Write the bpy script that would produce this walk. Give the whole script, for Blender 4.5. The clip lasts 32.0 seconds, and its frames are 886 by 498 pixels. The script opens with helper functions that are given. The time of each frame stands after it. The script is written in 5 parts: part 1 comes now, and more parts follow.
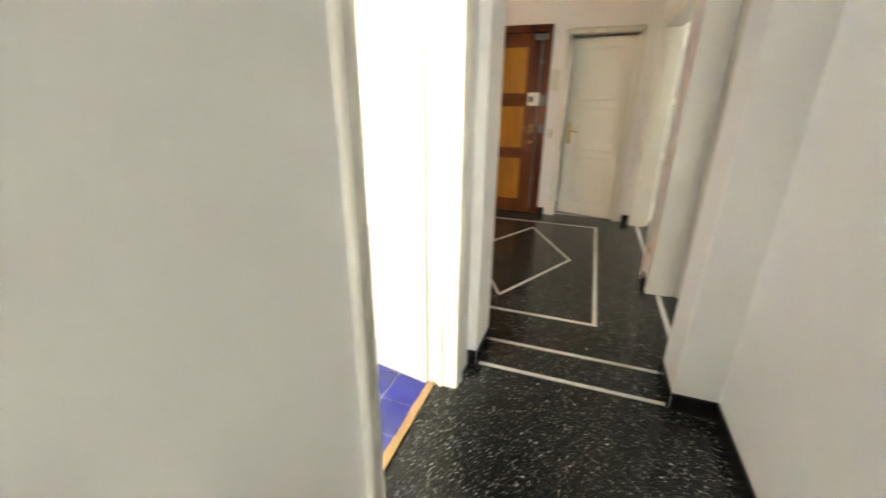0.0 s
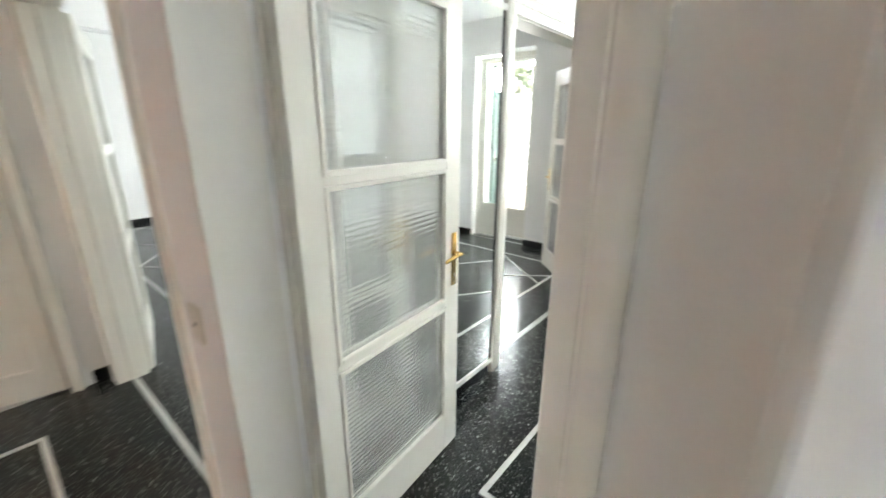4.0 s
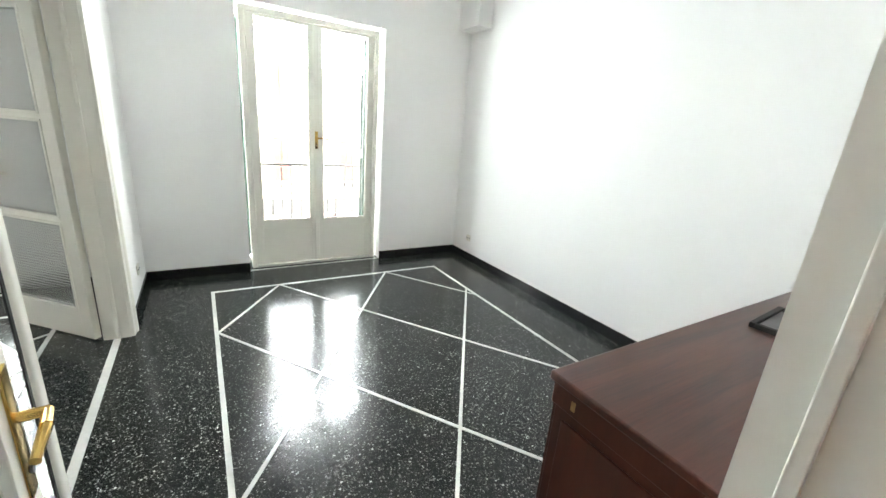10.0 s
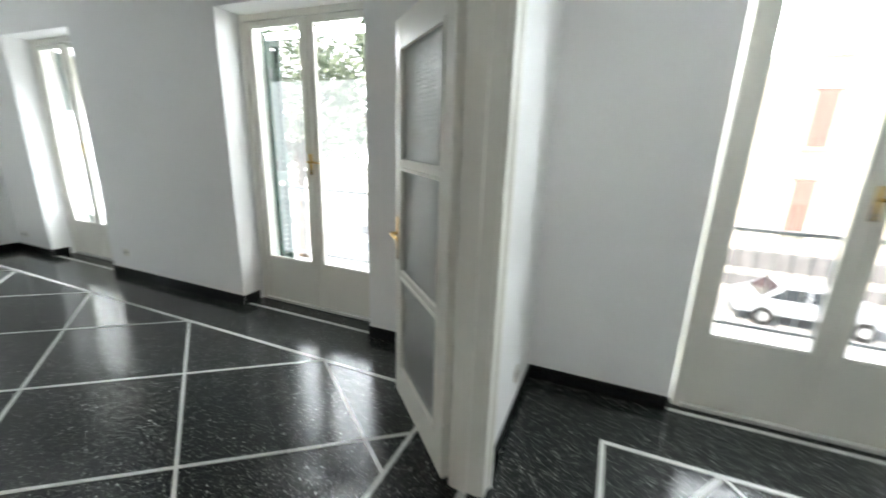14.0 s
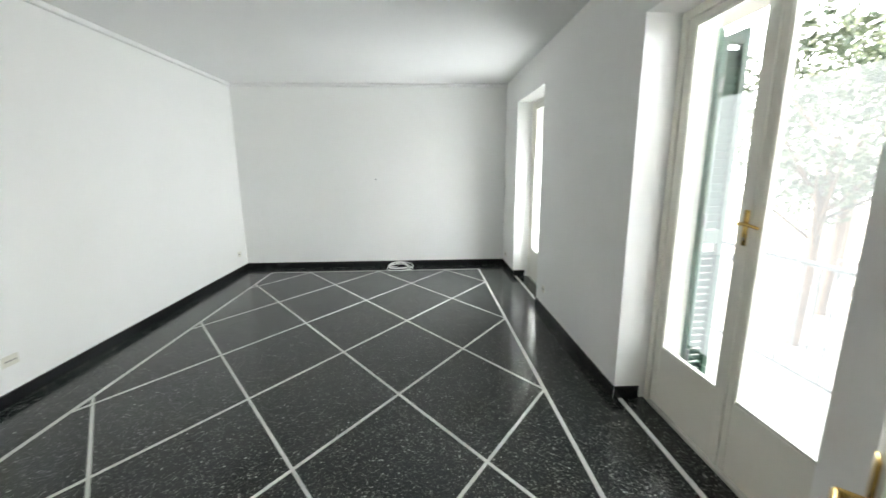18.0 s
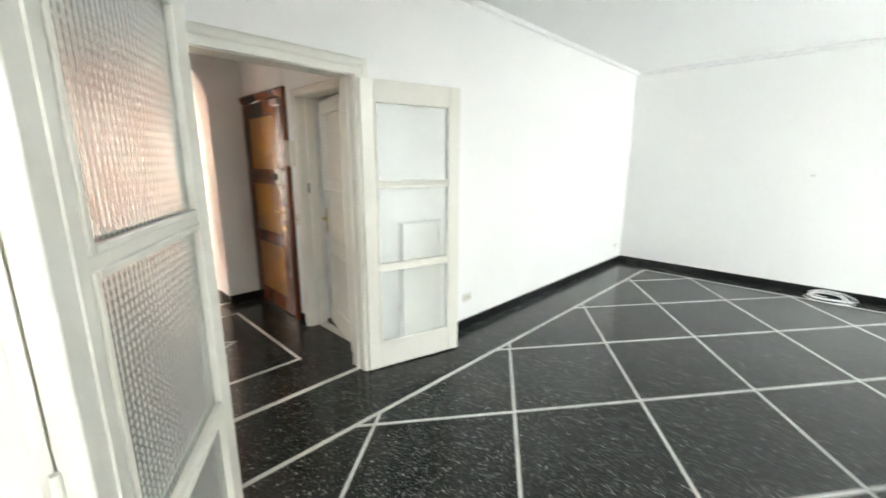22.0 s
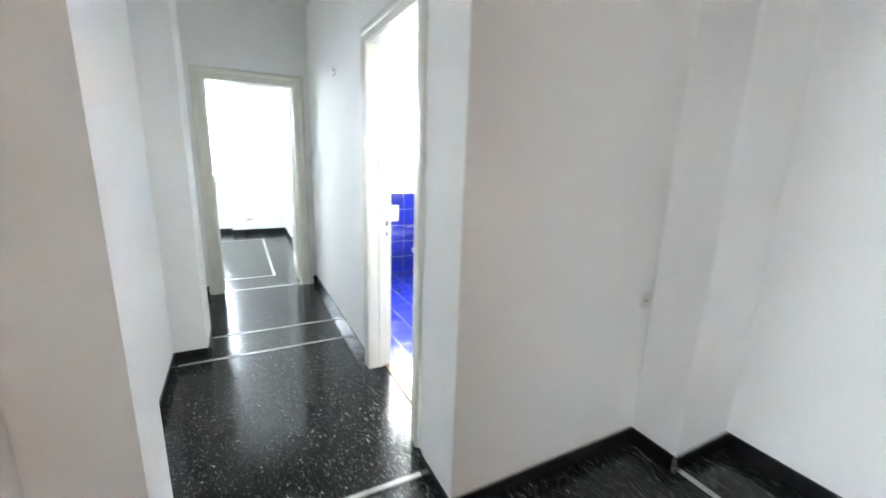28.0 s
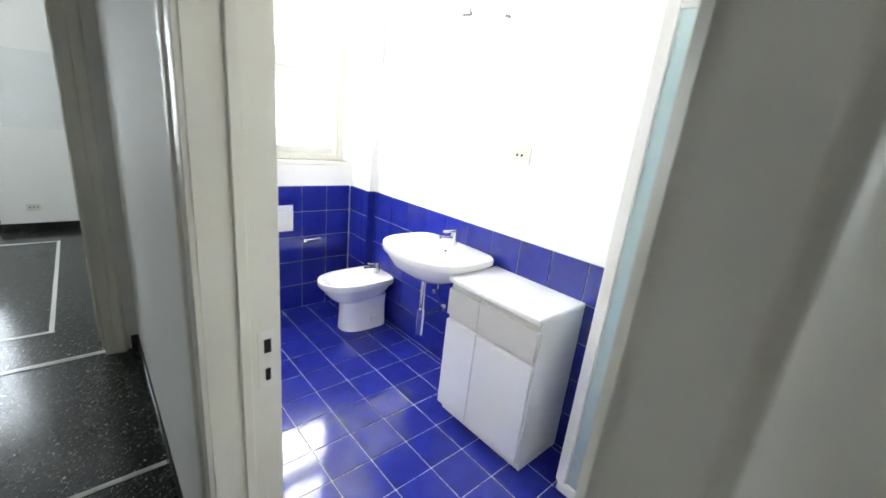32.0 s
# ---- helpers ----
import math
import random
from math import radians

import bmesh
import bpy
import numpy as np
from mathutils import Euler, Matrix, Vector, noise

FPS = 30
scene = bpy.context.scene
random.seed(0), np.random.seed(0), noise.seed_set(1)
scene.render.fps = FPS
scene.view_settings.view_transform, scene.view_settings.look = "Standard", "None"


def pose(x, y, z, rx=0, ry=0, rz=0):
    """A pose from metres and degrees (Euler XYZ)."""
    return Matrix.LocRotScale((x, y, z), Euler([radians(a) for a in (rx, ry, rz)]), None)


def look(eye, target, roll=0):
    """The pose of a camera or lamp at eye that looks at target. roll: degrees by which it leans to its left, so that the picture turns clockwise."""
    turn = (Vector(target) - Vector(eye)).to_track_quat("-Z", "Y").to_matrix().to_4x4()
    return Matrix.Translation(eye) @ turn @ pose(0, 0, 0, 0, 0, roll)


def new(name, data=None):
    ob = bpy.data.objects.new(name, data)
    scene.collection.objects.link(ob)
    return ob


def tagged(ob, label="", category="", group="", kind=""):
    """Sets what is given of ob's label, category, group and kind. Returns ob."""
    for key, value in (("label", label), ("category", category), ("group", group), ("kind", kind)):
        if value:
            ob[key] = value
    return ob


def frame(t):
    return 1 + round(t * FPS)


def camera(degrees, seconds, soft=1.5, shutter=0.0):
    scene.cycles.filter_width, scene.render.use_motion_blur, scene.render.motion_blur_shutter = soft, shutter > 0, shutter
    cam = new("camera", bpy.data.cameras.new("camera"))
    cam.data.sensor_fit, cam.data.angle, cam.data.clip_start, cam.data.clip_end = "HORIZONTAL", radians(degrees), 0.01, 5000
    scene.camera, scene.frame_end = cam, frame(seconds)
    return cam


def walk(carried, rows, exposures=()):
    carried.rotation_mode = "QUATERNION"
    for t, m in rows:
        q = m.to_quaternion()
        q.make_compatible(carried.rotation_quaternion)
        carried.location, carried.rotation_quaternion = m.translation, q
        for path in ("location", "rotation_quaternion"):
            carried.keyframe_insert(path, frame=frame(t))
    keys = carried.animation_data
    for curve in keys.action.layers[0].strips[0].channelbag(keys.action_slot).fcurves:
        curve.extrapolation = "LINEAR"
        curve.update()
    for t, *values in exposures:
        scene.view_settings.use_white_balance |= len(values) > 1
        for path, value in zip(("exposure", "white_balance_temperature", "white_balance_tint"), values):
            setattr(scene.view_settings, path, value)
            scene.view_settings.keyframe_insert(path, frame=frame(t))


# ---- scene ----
cam = camera(96.2, 32.0, 1.5, 0.7)
PATH = [
    (0, (2.714, -0.093, 1.406), (0.955, -0.728, 0.698), 0.5),
    (0.5, (2.518, -0.123, 1.417), (0.661, -0.379, 0.722), 0.8),
    (1, (2.237, -0.105, 1.412), (0.341, -0.044, 0.78), 1.3),
    (1.5, (1.954, -0.099, 1.399), (0.073, 0.155, 0.77), 1.4),
    (2, (1.667, -0.127, 1.425), (-0.141, 0.454, 0.797), 0.9),
    (2.5, (1.387, -0.067, 1.512), (-0.339, 0.726, 0.884), 2.8),
    (4.5, (0.339, 0.257, 1.547), (-0.499, 1.969, 0.94), 0.7),
    (5, (0.173, 0.411, 1.478), (-0.143, 2.285, 0.855), 3.0),
    (5.5, (0.062, 0.432, 1.438), (0.203, 2.314, 0.776), 3.0),
    (6, (-0.025, 0.535, 1.412), (0.471, 2.378, 0.811), 4.0),
    (6.5, (-0.107, 0.576, 1.472), (0.67, 2.307, 0.842), 4.5),
    (7, (-0.123, 0.625, 1.481), (0.843, 2.26, 0.853), 4.9),
    (7.5, (-0.153, 0.635, 1.507), (0.886, 2.245, 0.934), 4.7),
    (8, (-0.174, 0.636, 1.507), (0.872, 2.251, 0.96), 4.9),
    (8.5, (-0.164, 0.639, 1.511), (0.861, 2.263, 0.951), 4.9),
    (9, (-0.158, 0.644, 1.512), (0.868, 2.263, 0.943), 4.7),
    (9.5, (-0.169, 0.644, 1.506), (0.851, 2.267, 0.935), 4.6),
    (10, (-0.174, 0.641, 1.508), (0.838, 2.267, 0.932), 4.7),
    (10.5, (-0.177, 0.643, 1.505), (0.831, 2.269, 0.923), 4.4),
    (11, (-0.191, 0.645, 1.489), (0.846, 2.241, 0.876), 4.7),
    (11.5, (-0.169, 0.769, 1.489), (0.703, 2.462, 0.88), 4.0),
    (12, (-0.074, 1.023, 1.504), (0.459, 2.854, 0.902), 2.8),
    (12.3, (-0.029, 1.186, 1.494), (0.351, 3.062, 0.917), 2.4),
    (12.5, (-0.073, 1.329, 1.48), (0.173, 3.229, 0.905), 1.9),
    (13, (-0.101, 1.705, 1.512), (-0.028, 3.614, 0.921), 1.4),
    (13.5, (-0.152, 2.049, 1.522), (-0.477, 3.951, 0.997), 1.6),
    (14, (-0.301, 2.353, 1.528), (-1.047, 4.132, 0.999), 1.8),
    (14.5, (-0.444, 2.632, 1.538), (-1.542, 4.217, 1.009), 0.5),
    (15, (-0.518, 2.817, 1.495), (-2.017, 4.04, 0.987), 3.3),
    (15.5, (-0.587, 3.073, 1.504), (-2.248, 4.075, 1.016), 2.7),
    (17.5, (-0.818, 3.514, 1.595), (-2.765, 3.749, 1.199), 0.3),
    (18, (-0.827, 3.49, 1.587), (-2.784, 3.58, 1.187), -0.4),
    (18.5, (-0.82, 3.443, 1.595), (-2.778, 3.334, 1.197), 0.0),
    (19, (-0.819, 3.389, 1.588), (-2.756, 3.086, 1.19), 0.4),
    (19.5, (-0.817, 3.321, 1.587), (-2.718, 2.846, 1.188), 0.9),
    (20, (-0.778, 3.252, 1.602), (-2.608, 2.555, 1.197), 1.1),
    (20.5, (-0.767, 3.222, 1.59), (-2.52, 2.349, 1.187), 1.3),
    (21, (-0.726, 3.128, 1.603), (-2.4, 2.105, 1.215), 1.0),
    (21.5, (-0.711, 3.086, 1.566), (-2.285, 1.921, 1.163), 0.7),
    (22, (-0.79, 2.947, 1.56), (-2.186, 1.581, 1.128), 0.3),
    (22.5, (-0.895, 2.766, 1.561), (-2.078, 1.204, 1.162), 0.1),
    (23, (-1.076, 2.524, 1.481), (-2.128, 0.877, 1.054), 1.6),
    (23.5, (-1.193, 2.27, 1.504), (-2.163, 0.57, 1.093), 1.0),
    (24, (-1.344, 1.973, 1.506), (-2.099, 0.173, 1.071), 0.8),
    (24.5, (-1.451, 1.685, 1.505), (-1.955, -0.184, 1.002), 1.0),
    (25, (-1.522, 1.364, 1.515), (-1.756, -0.561, 1.027), 2.2),
    (25.5, (-1.571, 1.074, 1.531), (-1.562, -0.853, 0.995), 0.0),
    (26, (-1.517, 0.812, 1.514), (-1.044, -1.071, 1.035), 3.6),
    (26.5, (-1.423, 0.569, 1.509), (-0.501, -1.14, 1.03), 0.5),
    (28.5, (-0.227, 0.047, 1.475), (1.547, -0.742, 0.997), 2.8),
    (29, (0.097, -0.037, 1.481), (1.805, -0.925, 0.94), 2.5),
    (29.5, (0.348, -0.095, 1.477), (2.005, -1.08, 0.942), 3.1),
    (30, (0.546, -0.118, 1.508), (2.116, -1.236, 0.972), 3.1),
    (30.5, (0.734, -0.173, 1.5), (2.2, -1.397, 0.906), 4.7),
    (31, (0.9, -0.297, 1.503), (2.337, -1.555, 0.909), 5.2),
    (31.5, (1.009, -0.394, 1.525), (2.428, -1.676, 0.94), 6.5),
    (32, (1.068, -0.461, 1.527), (2.469, -1.767, 0.953), 6.1),
]
EXPOSURES = [(0, 3.15, 8800, 12), (1, 2.9, 8500, 12), (2, 2.88, 7800, 12), (2.5, 2.88, 7500, 10), (4.5, 3.2, 7150, 10), (6, 3.12, 7100, 10), (8, 3.08, 7150, 10),
             (11, 3.0, 7200, 10), (13, 2.8, 6900, 10), (14, 2.3, 6950, 10), (15, 2.55, 7100, 10), (18, 2.4, 7200, 10), (19, 2.65, 7200, 10), (21, 2.95, 7300, 10),
             (23, 2.95, 7250, 10), (24, 3.1, 7050, 10), (25, 3.38, 7050, 10), (26, 4.05, 6850, 10), (29, 3.45, 6500, 10), (30, 3.4, 6700, 10), (31, 2.7, 6950, 10),
             (32, 1.95, 6950, 10)]
walk(cam, [(t, look(eye, target, roll)) for t, eye, target, roll in PATH], EXPOSURES)

# ---------------------------------------------------------------- world and lights
scene.cycles.diffuse_bounces = 12
SUN_EL, SUN_AZ = 52, 215
world = bpy.data.worlds.new("sky")
scene.world = world
world.use_nodes = True
wn = world.node_tree
sky = wn.nodes.new("ShaderNodeTexSky")
sky.sky_type, sky.sun_disc = "NISHITA", False
sky.sun_elevation, sky.sun_rotation = radians(SUN_EL), radians(SUN_AZ)
wn.links.new(sky.outputs[0], wn.nodes["Background"].inputs[0])
wn.nodes["Background"].inputs[1].default_value = 0.15

sun = new("sun", bpy.data.lights.new("sun", "SUN"))
sun.data.energy, sun.data.angle, sun.data.color = 5.0, radians(0.5), (1, 0.95, 0.87)
_az, _el = radians(SUN_AZ), radians(SUN_EL)
sun.matrix_world = look((0, 0, 0), (-math.sin(_az) * math.cos(_el), -math.cos(_az) * math.cos(_el), -math.sin(_el)))


def window_light(name, eye, target, w, h, watts, color=(0.79, 0.895, 1.0), spread=180):
    """Lamp in a window's opening, for the sky's light and for one added veil."""
    lamp = new(name, bpy.data.lights.new(name, "AREA"))
    lamp.data.shape, lamp.data.size, lamp.data.size_y = "RECTANGLE", w, h
    lamp.data.energy, lamp.data.color, lamp.data.spread = watts, color, radians(spread)
    lamp.matrix_world = look(eye, target)
    return lamp


window_light("daylight_dining", (0.85, 5.22, 2.17), (0.85, 0, 1.60), 1.20, 0.30, 14.0)
window_light("daylight_living_far", (-5.88, 5.22, 1.10), (-5.88, 0, 1.10), 1.10, 1.25, 14.5)
window_light("daylight_living", (-2.61, 5.22, 2.335), (-2.61, 0, 1.0), 1.20, 0.05, 2.8)
# weak lamp sheet added to wash the view outside with white haze
window_light("veil_living", (-2.61, 5.23, 1.20), (-2.61, 0, 1.20), 1.20, 1.55, 0.8)
window_light("daylight_bath", (4.22, -1.62, 1.80), (0, -1.62, 1.0), 0.80, 1.2, 19, (0.92, 0.96, 1.0))
window_light("daylight_bedroom", (7.50, 0.86, 1.75), (3, 0.6, 0.9), 1.0, 1.5, 17)
window_light("daylight_passage", (-0.35, -3.30, 1.5), (-2.0, -3.2, 1.2), 1.0, 1.8, 24, (1.0, 0.87, 0.80))


# ---------------------------------------------------------------- materials
def material(name, color, rough=0.5, metal=0.0, **extra):
    m = bpy.data.materials.new(name)
    m.use_nodes = True
    b = m.node_tree.nodes["Principled BSDF"]
    b.inputs["Base Color"].default_value = (*color, 1)
    b.inputs["Roughness"].default_value, b.inputs["Metallic"].default_value = rough, metal
    for key, value in extra.items():
        b.inputs[key.replace("_", " ")].default_value = value
    return m


def nodes_of(m):
    return m.node_tree.nodes, m.node_tree.links, m.node_tree.nodes["Principled BSDF"]


def add(m, kind, **values):
    n = m.node_tree.nodes.new(kind)
    for key, value in values.items():
        n.inputs[key].default_value = value
    return n


def place_coords(m, scale=(1, 1, 1), world_space=True):
    """Texture coordinates in metres, the same over all pieces of a surface."""
    g = m.node_tree.nodes.new("ShaderNodeNewGeometry") if world_space else m.node_tree.nodes.new("ShaderNodeTexCoord")
    mp = add(m, "ShaderNodeMapping", Scale=scale)
    m.node_tree.links.new(g.outputs["Position" if world_space else "Object"], mp.inputs[0])
    return mp.outputs[0]


def mottle(m, color, amount=0.06, scale=1.2, fine=40.0, bump=0.02, rough=None, world_space=True, stretch=(1, 1, 1)):
    """Broad stains and fine grain over a plain colour, with a slight relief."""
    n, l, b = nodes_of(m)
    co = place_coords(m, stretch, world_space)
    broad, grain = add(m, "ShaderNodeTexNoise", Scale=scale, Detail=4.0), add(m, "ShaderNodeTexNoise", Scale=fine, Detail=5.0)
    l.new(co, broad.inputs[0]), l.new(co, grain.inputs[0])
    mix = n.new("ShaderNodeMix")
    mix.data_type = "RGBA"
    mix.inputs[6].default_value = tuple(c * (1 - amount) for c in color) + (1,)
    mix.inputs[7].default_value = tuple(min(1, c * (1 + amount * 0.6)) for c in color) + (1,)
    avg = n.new("ShaderNodeMath")
    avg.operation = "MULTIPLY_ADD"
    avg.inputs[1].default_value, avg.inputs[2].default_value = 0.35, 0.0
    l.new(grain.outputs[0], avg.inputs[0])
    tot = n.new("ShaderNodeMath")
    tot.operation = "MULTIPLY_ADD"
    tot.inputs[1].default_value = 0.65
    l.new(broad.outputs[0], tot.inputs[0]), l.new(avg.outputs[0], tot.inputs[2])
    ramp = n.new("ShaderNodeMapRange")
    ramp.inputs[1].default_value, ramp.inputs[2].default_value = 0.3, 0.7
    l.new(tot.outputs[0], ramp.inputs[0]), l.new(ramp.outputs[0], mix.inputs[0]), l.new(mix.outputs[2], b.inputs["Base Color"])
    if bump:
        bp = add(m, "ShaderNodeBump", Strength=bump, Distance=0.01)
        l.new(grain.outputs[0], bp.inputs["Height"]), l.new(bp.outputs[0], b.inputs["Normal"])
    if rough:
        rr = n.new("ShaderNodeMapRange")
        rr.inputs[3].default_value, rr.inputs[4].default_value = rough
        l.new(broad.outputs[0], rr.inputs[0]), l.new(rr.outputs[0], b.inputs["Roughness"])
    return m


def terrazzo_material():
    m = material("black_terrazzo", (0.02, 0.022, 0.021), 0.12, Specular_IOR_Level=0.34)
    n, l, b = nodes_of(m)
    co = place_coords(m)
    warp = add(m, "ShaderNodeTexNoise", Scale=90.0, Detail=2.0)
    l.new(co, warp.inputs[0])
    mixv = n.new("ShaderNodeMix")
    mixv.data_type = "VECTOR"
    mixv.inputs[0].default_value = 0.012
    l.new(co, mixv.inputs[4]), l.new(warp.outputs[1], mixv.inputs[5])
    total = None
    for scale, share, size, level in ((120.0, 0.72, 0.44, 0.30), (230.0, 0.55, 0.45, 0.11), (70.0, 0.92, 0.36, 0.48)):
        v = add(m, "ShaderNodeTexVoronoi", Scale=scale)
        l.new(mixv.outputs[1], v.inputs["Vector"])
        sep = n.new("ShaderNodeSeparateColor")
        l.new(v.outputs["Color"], sep.inputs[0])
        pick, near, both, lev = (n.new("ShaderNodeMath") for _ in range(4))
        pick.operation, near.operation, both.operation, lev.operation = "GREATER_THAN", "LESS_THAN", "MULTIPLY", "MULTIPLY"
        pick.inputs[1].default_value, near.inputs[1].default_value = share, size
        l.new(sep.outputs[0], pick.inputs[0]), l.new(v.outputs["Distance"], near.inputs[0])
        l.new(pick.outputs[0], both.inputs[0]), l.new(near.outputs[0], both.inputs[1])
        l.new(both.outputs[0], lev.inputs[0])
        tone = n.new("ShaderNodeMath")
        tone.operation = "MULTIPLY"
        tone.inputs[1].default_value = level
        l.new(sep.outputs[1], tone.inputs[0]), l.new(tone.outputs[0], lev.inputs[1])
        if total is None:
            total = lev
        else:
            mx = n.new("ShaderNodeMath")
            mx.operation = "MAXIMUM"
            l.new(total.outputs[0], mx.inputs[0]), l.new(lev.outputs[0], mx.inputs[1])
            total = mx
    cloud = add(m, "ShaderNodeTexNoise", Scale=1.3, Detail=5.0)
    l.new(co, cloud.inputs[0])
    base = n.new("ShaderNodeMix")
    base.data_type = "RGBA"
    base.inputs[6].default_value, base.inputs[7].default_value = (0.005, 0.006, 0.0055, 1), (0.011, 0.0135, 0.012, 1)
    l.new(cloud.outputs[0], base.inputs[0])
    mix = n.new("ShaderNodeMix")
    mix.data_type = "RGBA"
    mix.inputs[7].default_value = (0.85, 0.87, 0.83, 1)
    l.new(total.outputs[0], mix.inputs[0]), l.new(base.outputs[2], mix.inputs[6]), l.new(mix.outputs[2], b.inputs["Base Color"])
    scuff, area = add(m, "ShaderNodeTexNoise", Scale=9.0, Detail=6.0, Distortion=1.2), add(m, "ShaderNodeTexNoise", Scale=0.9, Detail=1.0)
    l.new(co, scuff.inputs[0]), l.new(co, area.inputs[0])
    both = n.new("ShaderNodeMath")
    both.operation = "MULTIPLY"
    l.new(scuff.outputs[0], both.inputs[0]), l.new(area.outputs[0], both.inputs[1])
    worn = n.new("ShaderNodeMapRange")
    worn.inputs[1].default_value, worn.inputs[2].default_value, worn.inputs[4].default_value = 0.42, 0.54, 0.045
    l.new(both.outputs[0], worn.inputs[0])
    rub = n.new("ShaderNodeMix")
    rub.data_type = "RGBA"
    rub.inputs[7].default_value = (0.75, 0.76, 0.73, 1)
    l.new(worn.outputs[0], rub.inputs[0]), l.new(mix.outputs[2], rub.inputs[6]), l.new(rub.outputs[2], b.inputs["Base Color"])
    smear = add(m, "ShaderNodeTexNoise", Scale=3.0, Detail=6.0, Distortion=0.6)
    l.new(co, smear.inputs[0])
    rr = n.new("ShaderNodeMapRange")
    rr.inputs[1].default_value, rr.inputs[2].default_value, rr.inputs[3].default_value, rr.inputs[4].default_value = 0.3, 0.75, 0.15, 0.21
    l.new(smear.outputs[0], rr.inputs[0]), l.new(rr.outputs[0], b.inputs["Roughness"])
    return m


def wood_material(name, dark, light, rough=0.3, scale=6.0, along=(1, 1, 1)):
    """Streaky grain, stretched along the axis whose scale is small."""
    m = material(name, light, rough)
    n, l, b = nodes_of(m)
    co = place_coords(m, along, False)
    a, c = add(m, "ShaderNodeTexNoise", Scale=scale, Detail=8.0, Distortion=0.8), add(m, "ShaderNodeTexNoise", Scale=scale * 9, Detail=4.0)
    l.new(co, a.inputs[0]), l.new(co, c.inputs[0])
    sm = n.new("ShaderNodeMath")
    sm.operation = "MULTIPLY_ADD"
    sm.inputs[1].default_value = 0.35
    l.new(c.outputs[0], sm.inputs[0]), l.new(a.outputs[0], sm.inputs[2])
    rg = n.new("ShaderNodeMapRange")
    rg.inputs[1].default_value, rg.inputs[2].default_value = 0.45, 0.95
    mix = n.new("ShaderNodeMix")
    mix.data_type = "RGBA"
    mix.inputs[6].default_value, mix.inputs[7].default_value = (*dark, 1), (*light, 1)
    l.new(sm.outputs[0], rg.inputs[0]), l.new(rg.outputs[0], mix.inputs[0]), l.new(mix.outputs[2], b.inputs["Base Color"])
    bp = add(m, "ShaderNodeBump", Strength=0.05, Distance=0.004)
    l.new(sm.outputs[0], bp.inputs["Height"]), l.new(bp.outputs[0], b.inputs["Normal"])
    return m


def pressed_glass_material():
    """Glass pressed into fine horizontal reeds crossed by shallow flutes; it scatters part of the light."""
    m = material("pressed_glass", (0.97, 0.985, 0.975), 0.04, 0.0, Transmission_Weight=1.0, IOR=1.17)
    n, l, b = nodes_of(m)
    tc = n.new("ShaderNodeTexCoord")
    sep = n.new("ShaderNodeSeparateXYZ")
    l.new(tc.outputs["Object"], sep.inputs[0])
    waves = []
    for k, amount in ((0, 0.42), (2, 1.0)):
        mul, sn, sc = n.new("ShaderNodeMath"), n.new("ShaderNodeMath"), n.new("ShaderNodeMath")
        mul.operation, sn.operation, sc.operation = "MULTIPLY", "SINE", "MULTIPLY"
        mul.inputs[1].default_value, sc.inputs[1].default_value = 2 * math.pi / 0.019, amount
        l.new(sep.outputs[k], mul.inputs[0]), l.new(mul.outputs[0], sn.inputs[0]), l.new(sn.outputs[0], sc.inputs[0])
        waves.append(sc)
    sm = n.new("ShaderNodeMath")
    l.new(waves[0].outputs[0], sm.inputs[0]), l.new(waves[1].outputs[0], sm.inputs[1])
    bp = add(m, "ShaderNodeBump", Strength=0.85, Distance=0.0010)
    l.new(sm.outputs[0], bp.inputs["Height"]), l.new(bp.outputs[0], b.inputs["Normal"])
    scatter = add(m, "ShaderNodeBsdfTranslucent", Color=(0.97, 0.98, 0.97, 1))
    front = add(m, "ShaderNodeBsdfDiffuse", Color=(0.95, 0.96, 0.93, 1))
    deep = add(m, "ShaderNodeBump", Strength=1.0, Distance=0.0021)
    l.new(sm.outputs[0], deep.inputs["Height"])
    l.new(deep.outputs[0], scatter.inputs["Normal"]), l.new(deep.outputs[0], front.inputs["Normal"])
    soft, out = add(m, "ShaderNodeMixShader", Fac=0.55), add(m, "ShaderNodeMixShader", Fac=0.20)
    l.new(scatter.outputs[0], soft.inputs[1]), l.new(front.outputs[0], soft.inputs[2])
    l.new(b.outputs[0], out.inputs[1]), l.new(soft.outputs[0], out.inputs[2])
    l.new(out.outputs[0], n["Material Output"].inputs[0])
    return m


TERRAZZO = terrazzo_material()
MARBLE = mottle(material("white_marble_strip", (0.55, 0.55, 0.52), 0.25), (0.55, 0.55, 0.52), 0.15, 2.5, 60, 0.0)
PLINTH = mottle(material("black_marble_skirting", (0.012, 0.012, 0.013), 0.22), (0.014, 0.014, 0.015), 0.4, 4, 60, 0.0)
PLASTER = mottle(material("white_wall_paint", (0.87, 0.87, 0.855), 0.75), (0.87, 0.87, 0.855), 0.03, 0.8, 160, 0.05)
CEILING = mottle(material("white_ceiling_paint", (0.85, 0.85, 0.84), 0.85), (0.85, 0.85, 0.84), 0.03, 0.7, 120, 0.08)
ENAMEL = mottle(material("cream_enamel_paint", (0.78, 0.765, 0.695), 0.32), (0.78, 0.765, 0.695), 0.03, 1.6, 50, 0.012, None)
ENAMEL_WHITE = mottle(material("white_enamel_paint", (0.80, 0.79, 0.74), 0.32), (0.80, 0.79, 0.74), 0.03, 1.6, 50, 0.012, None)
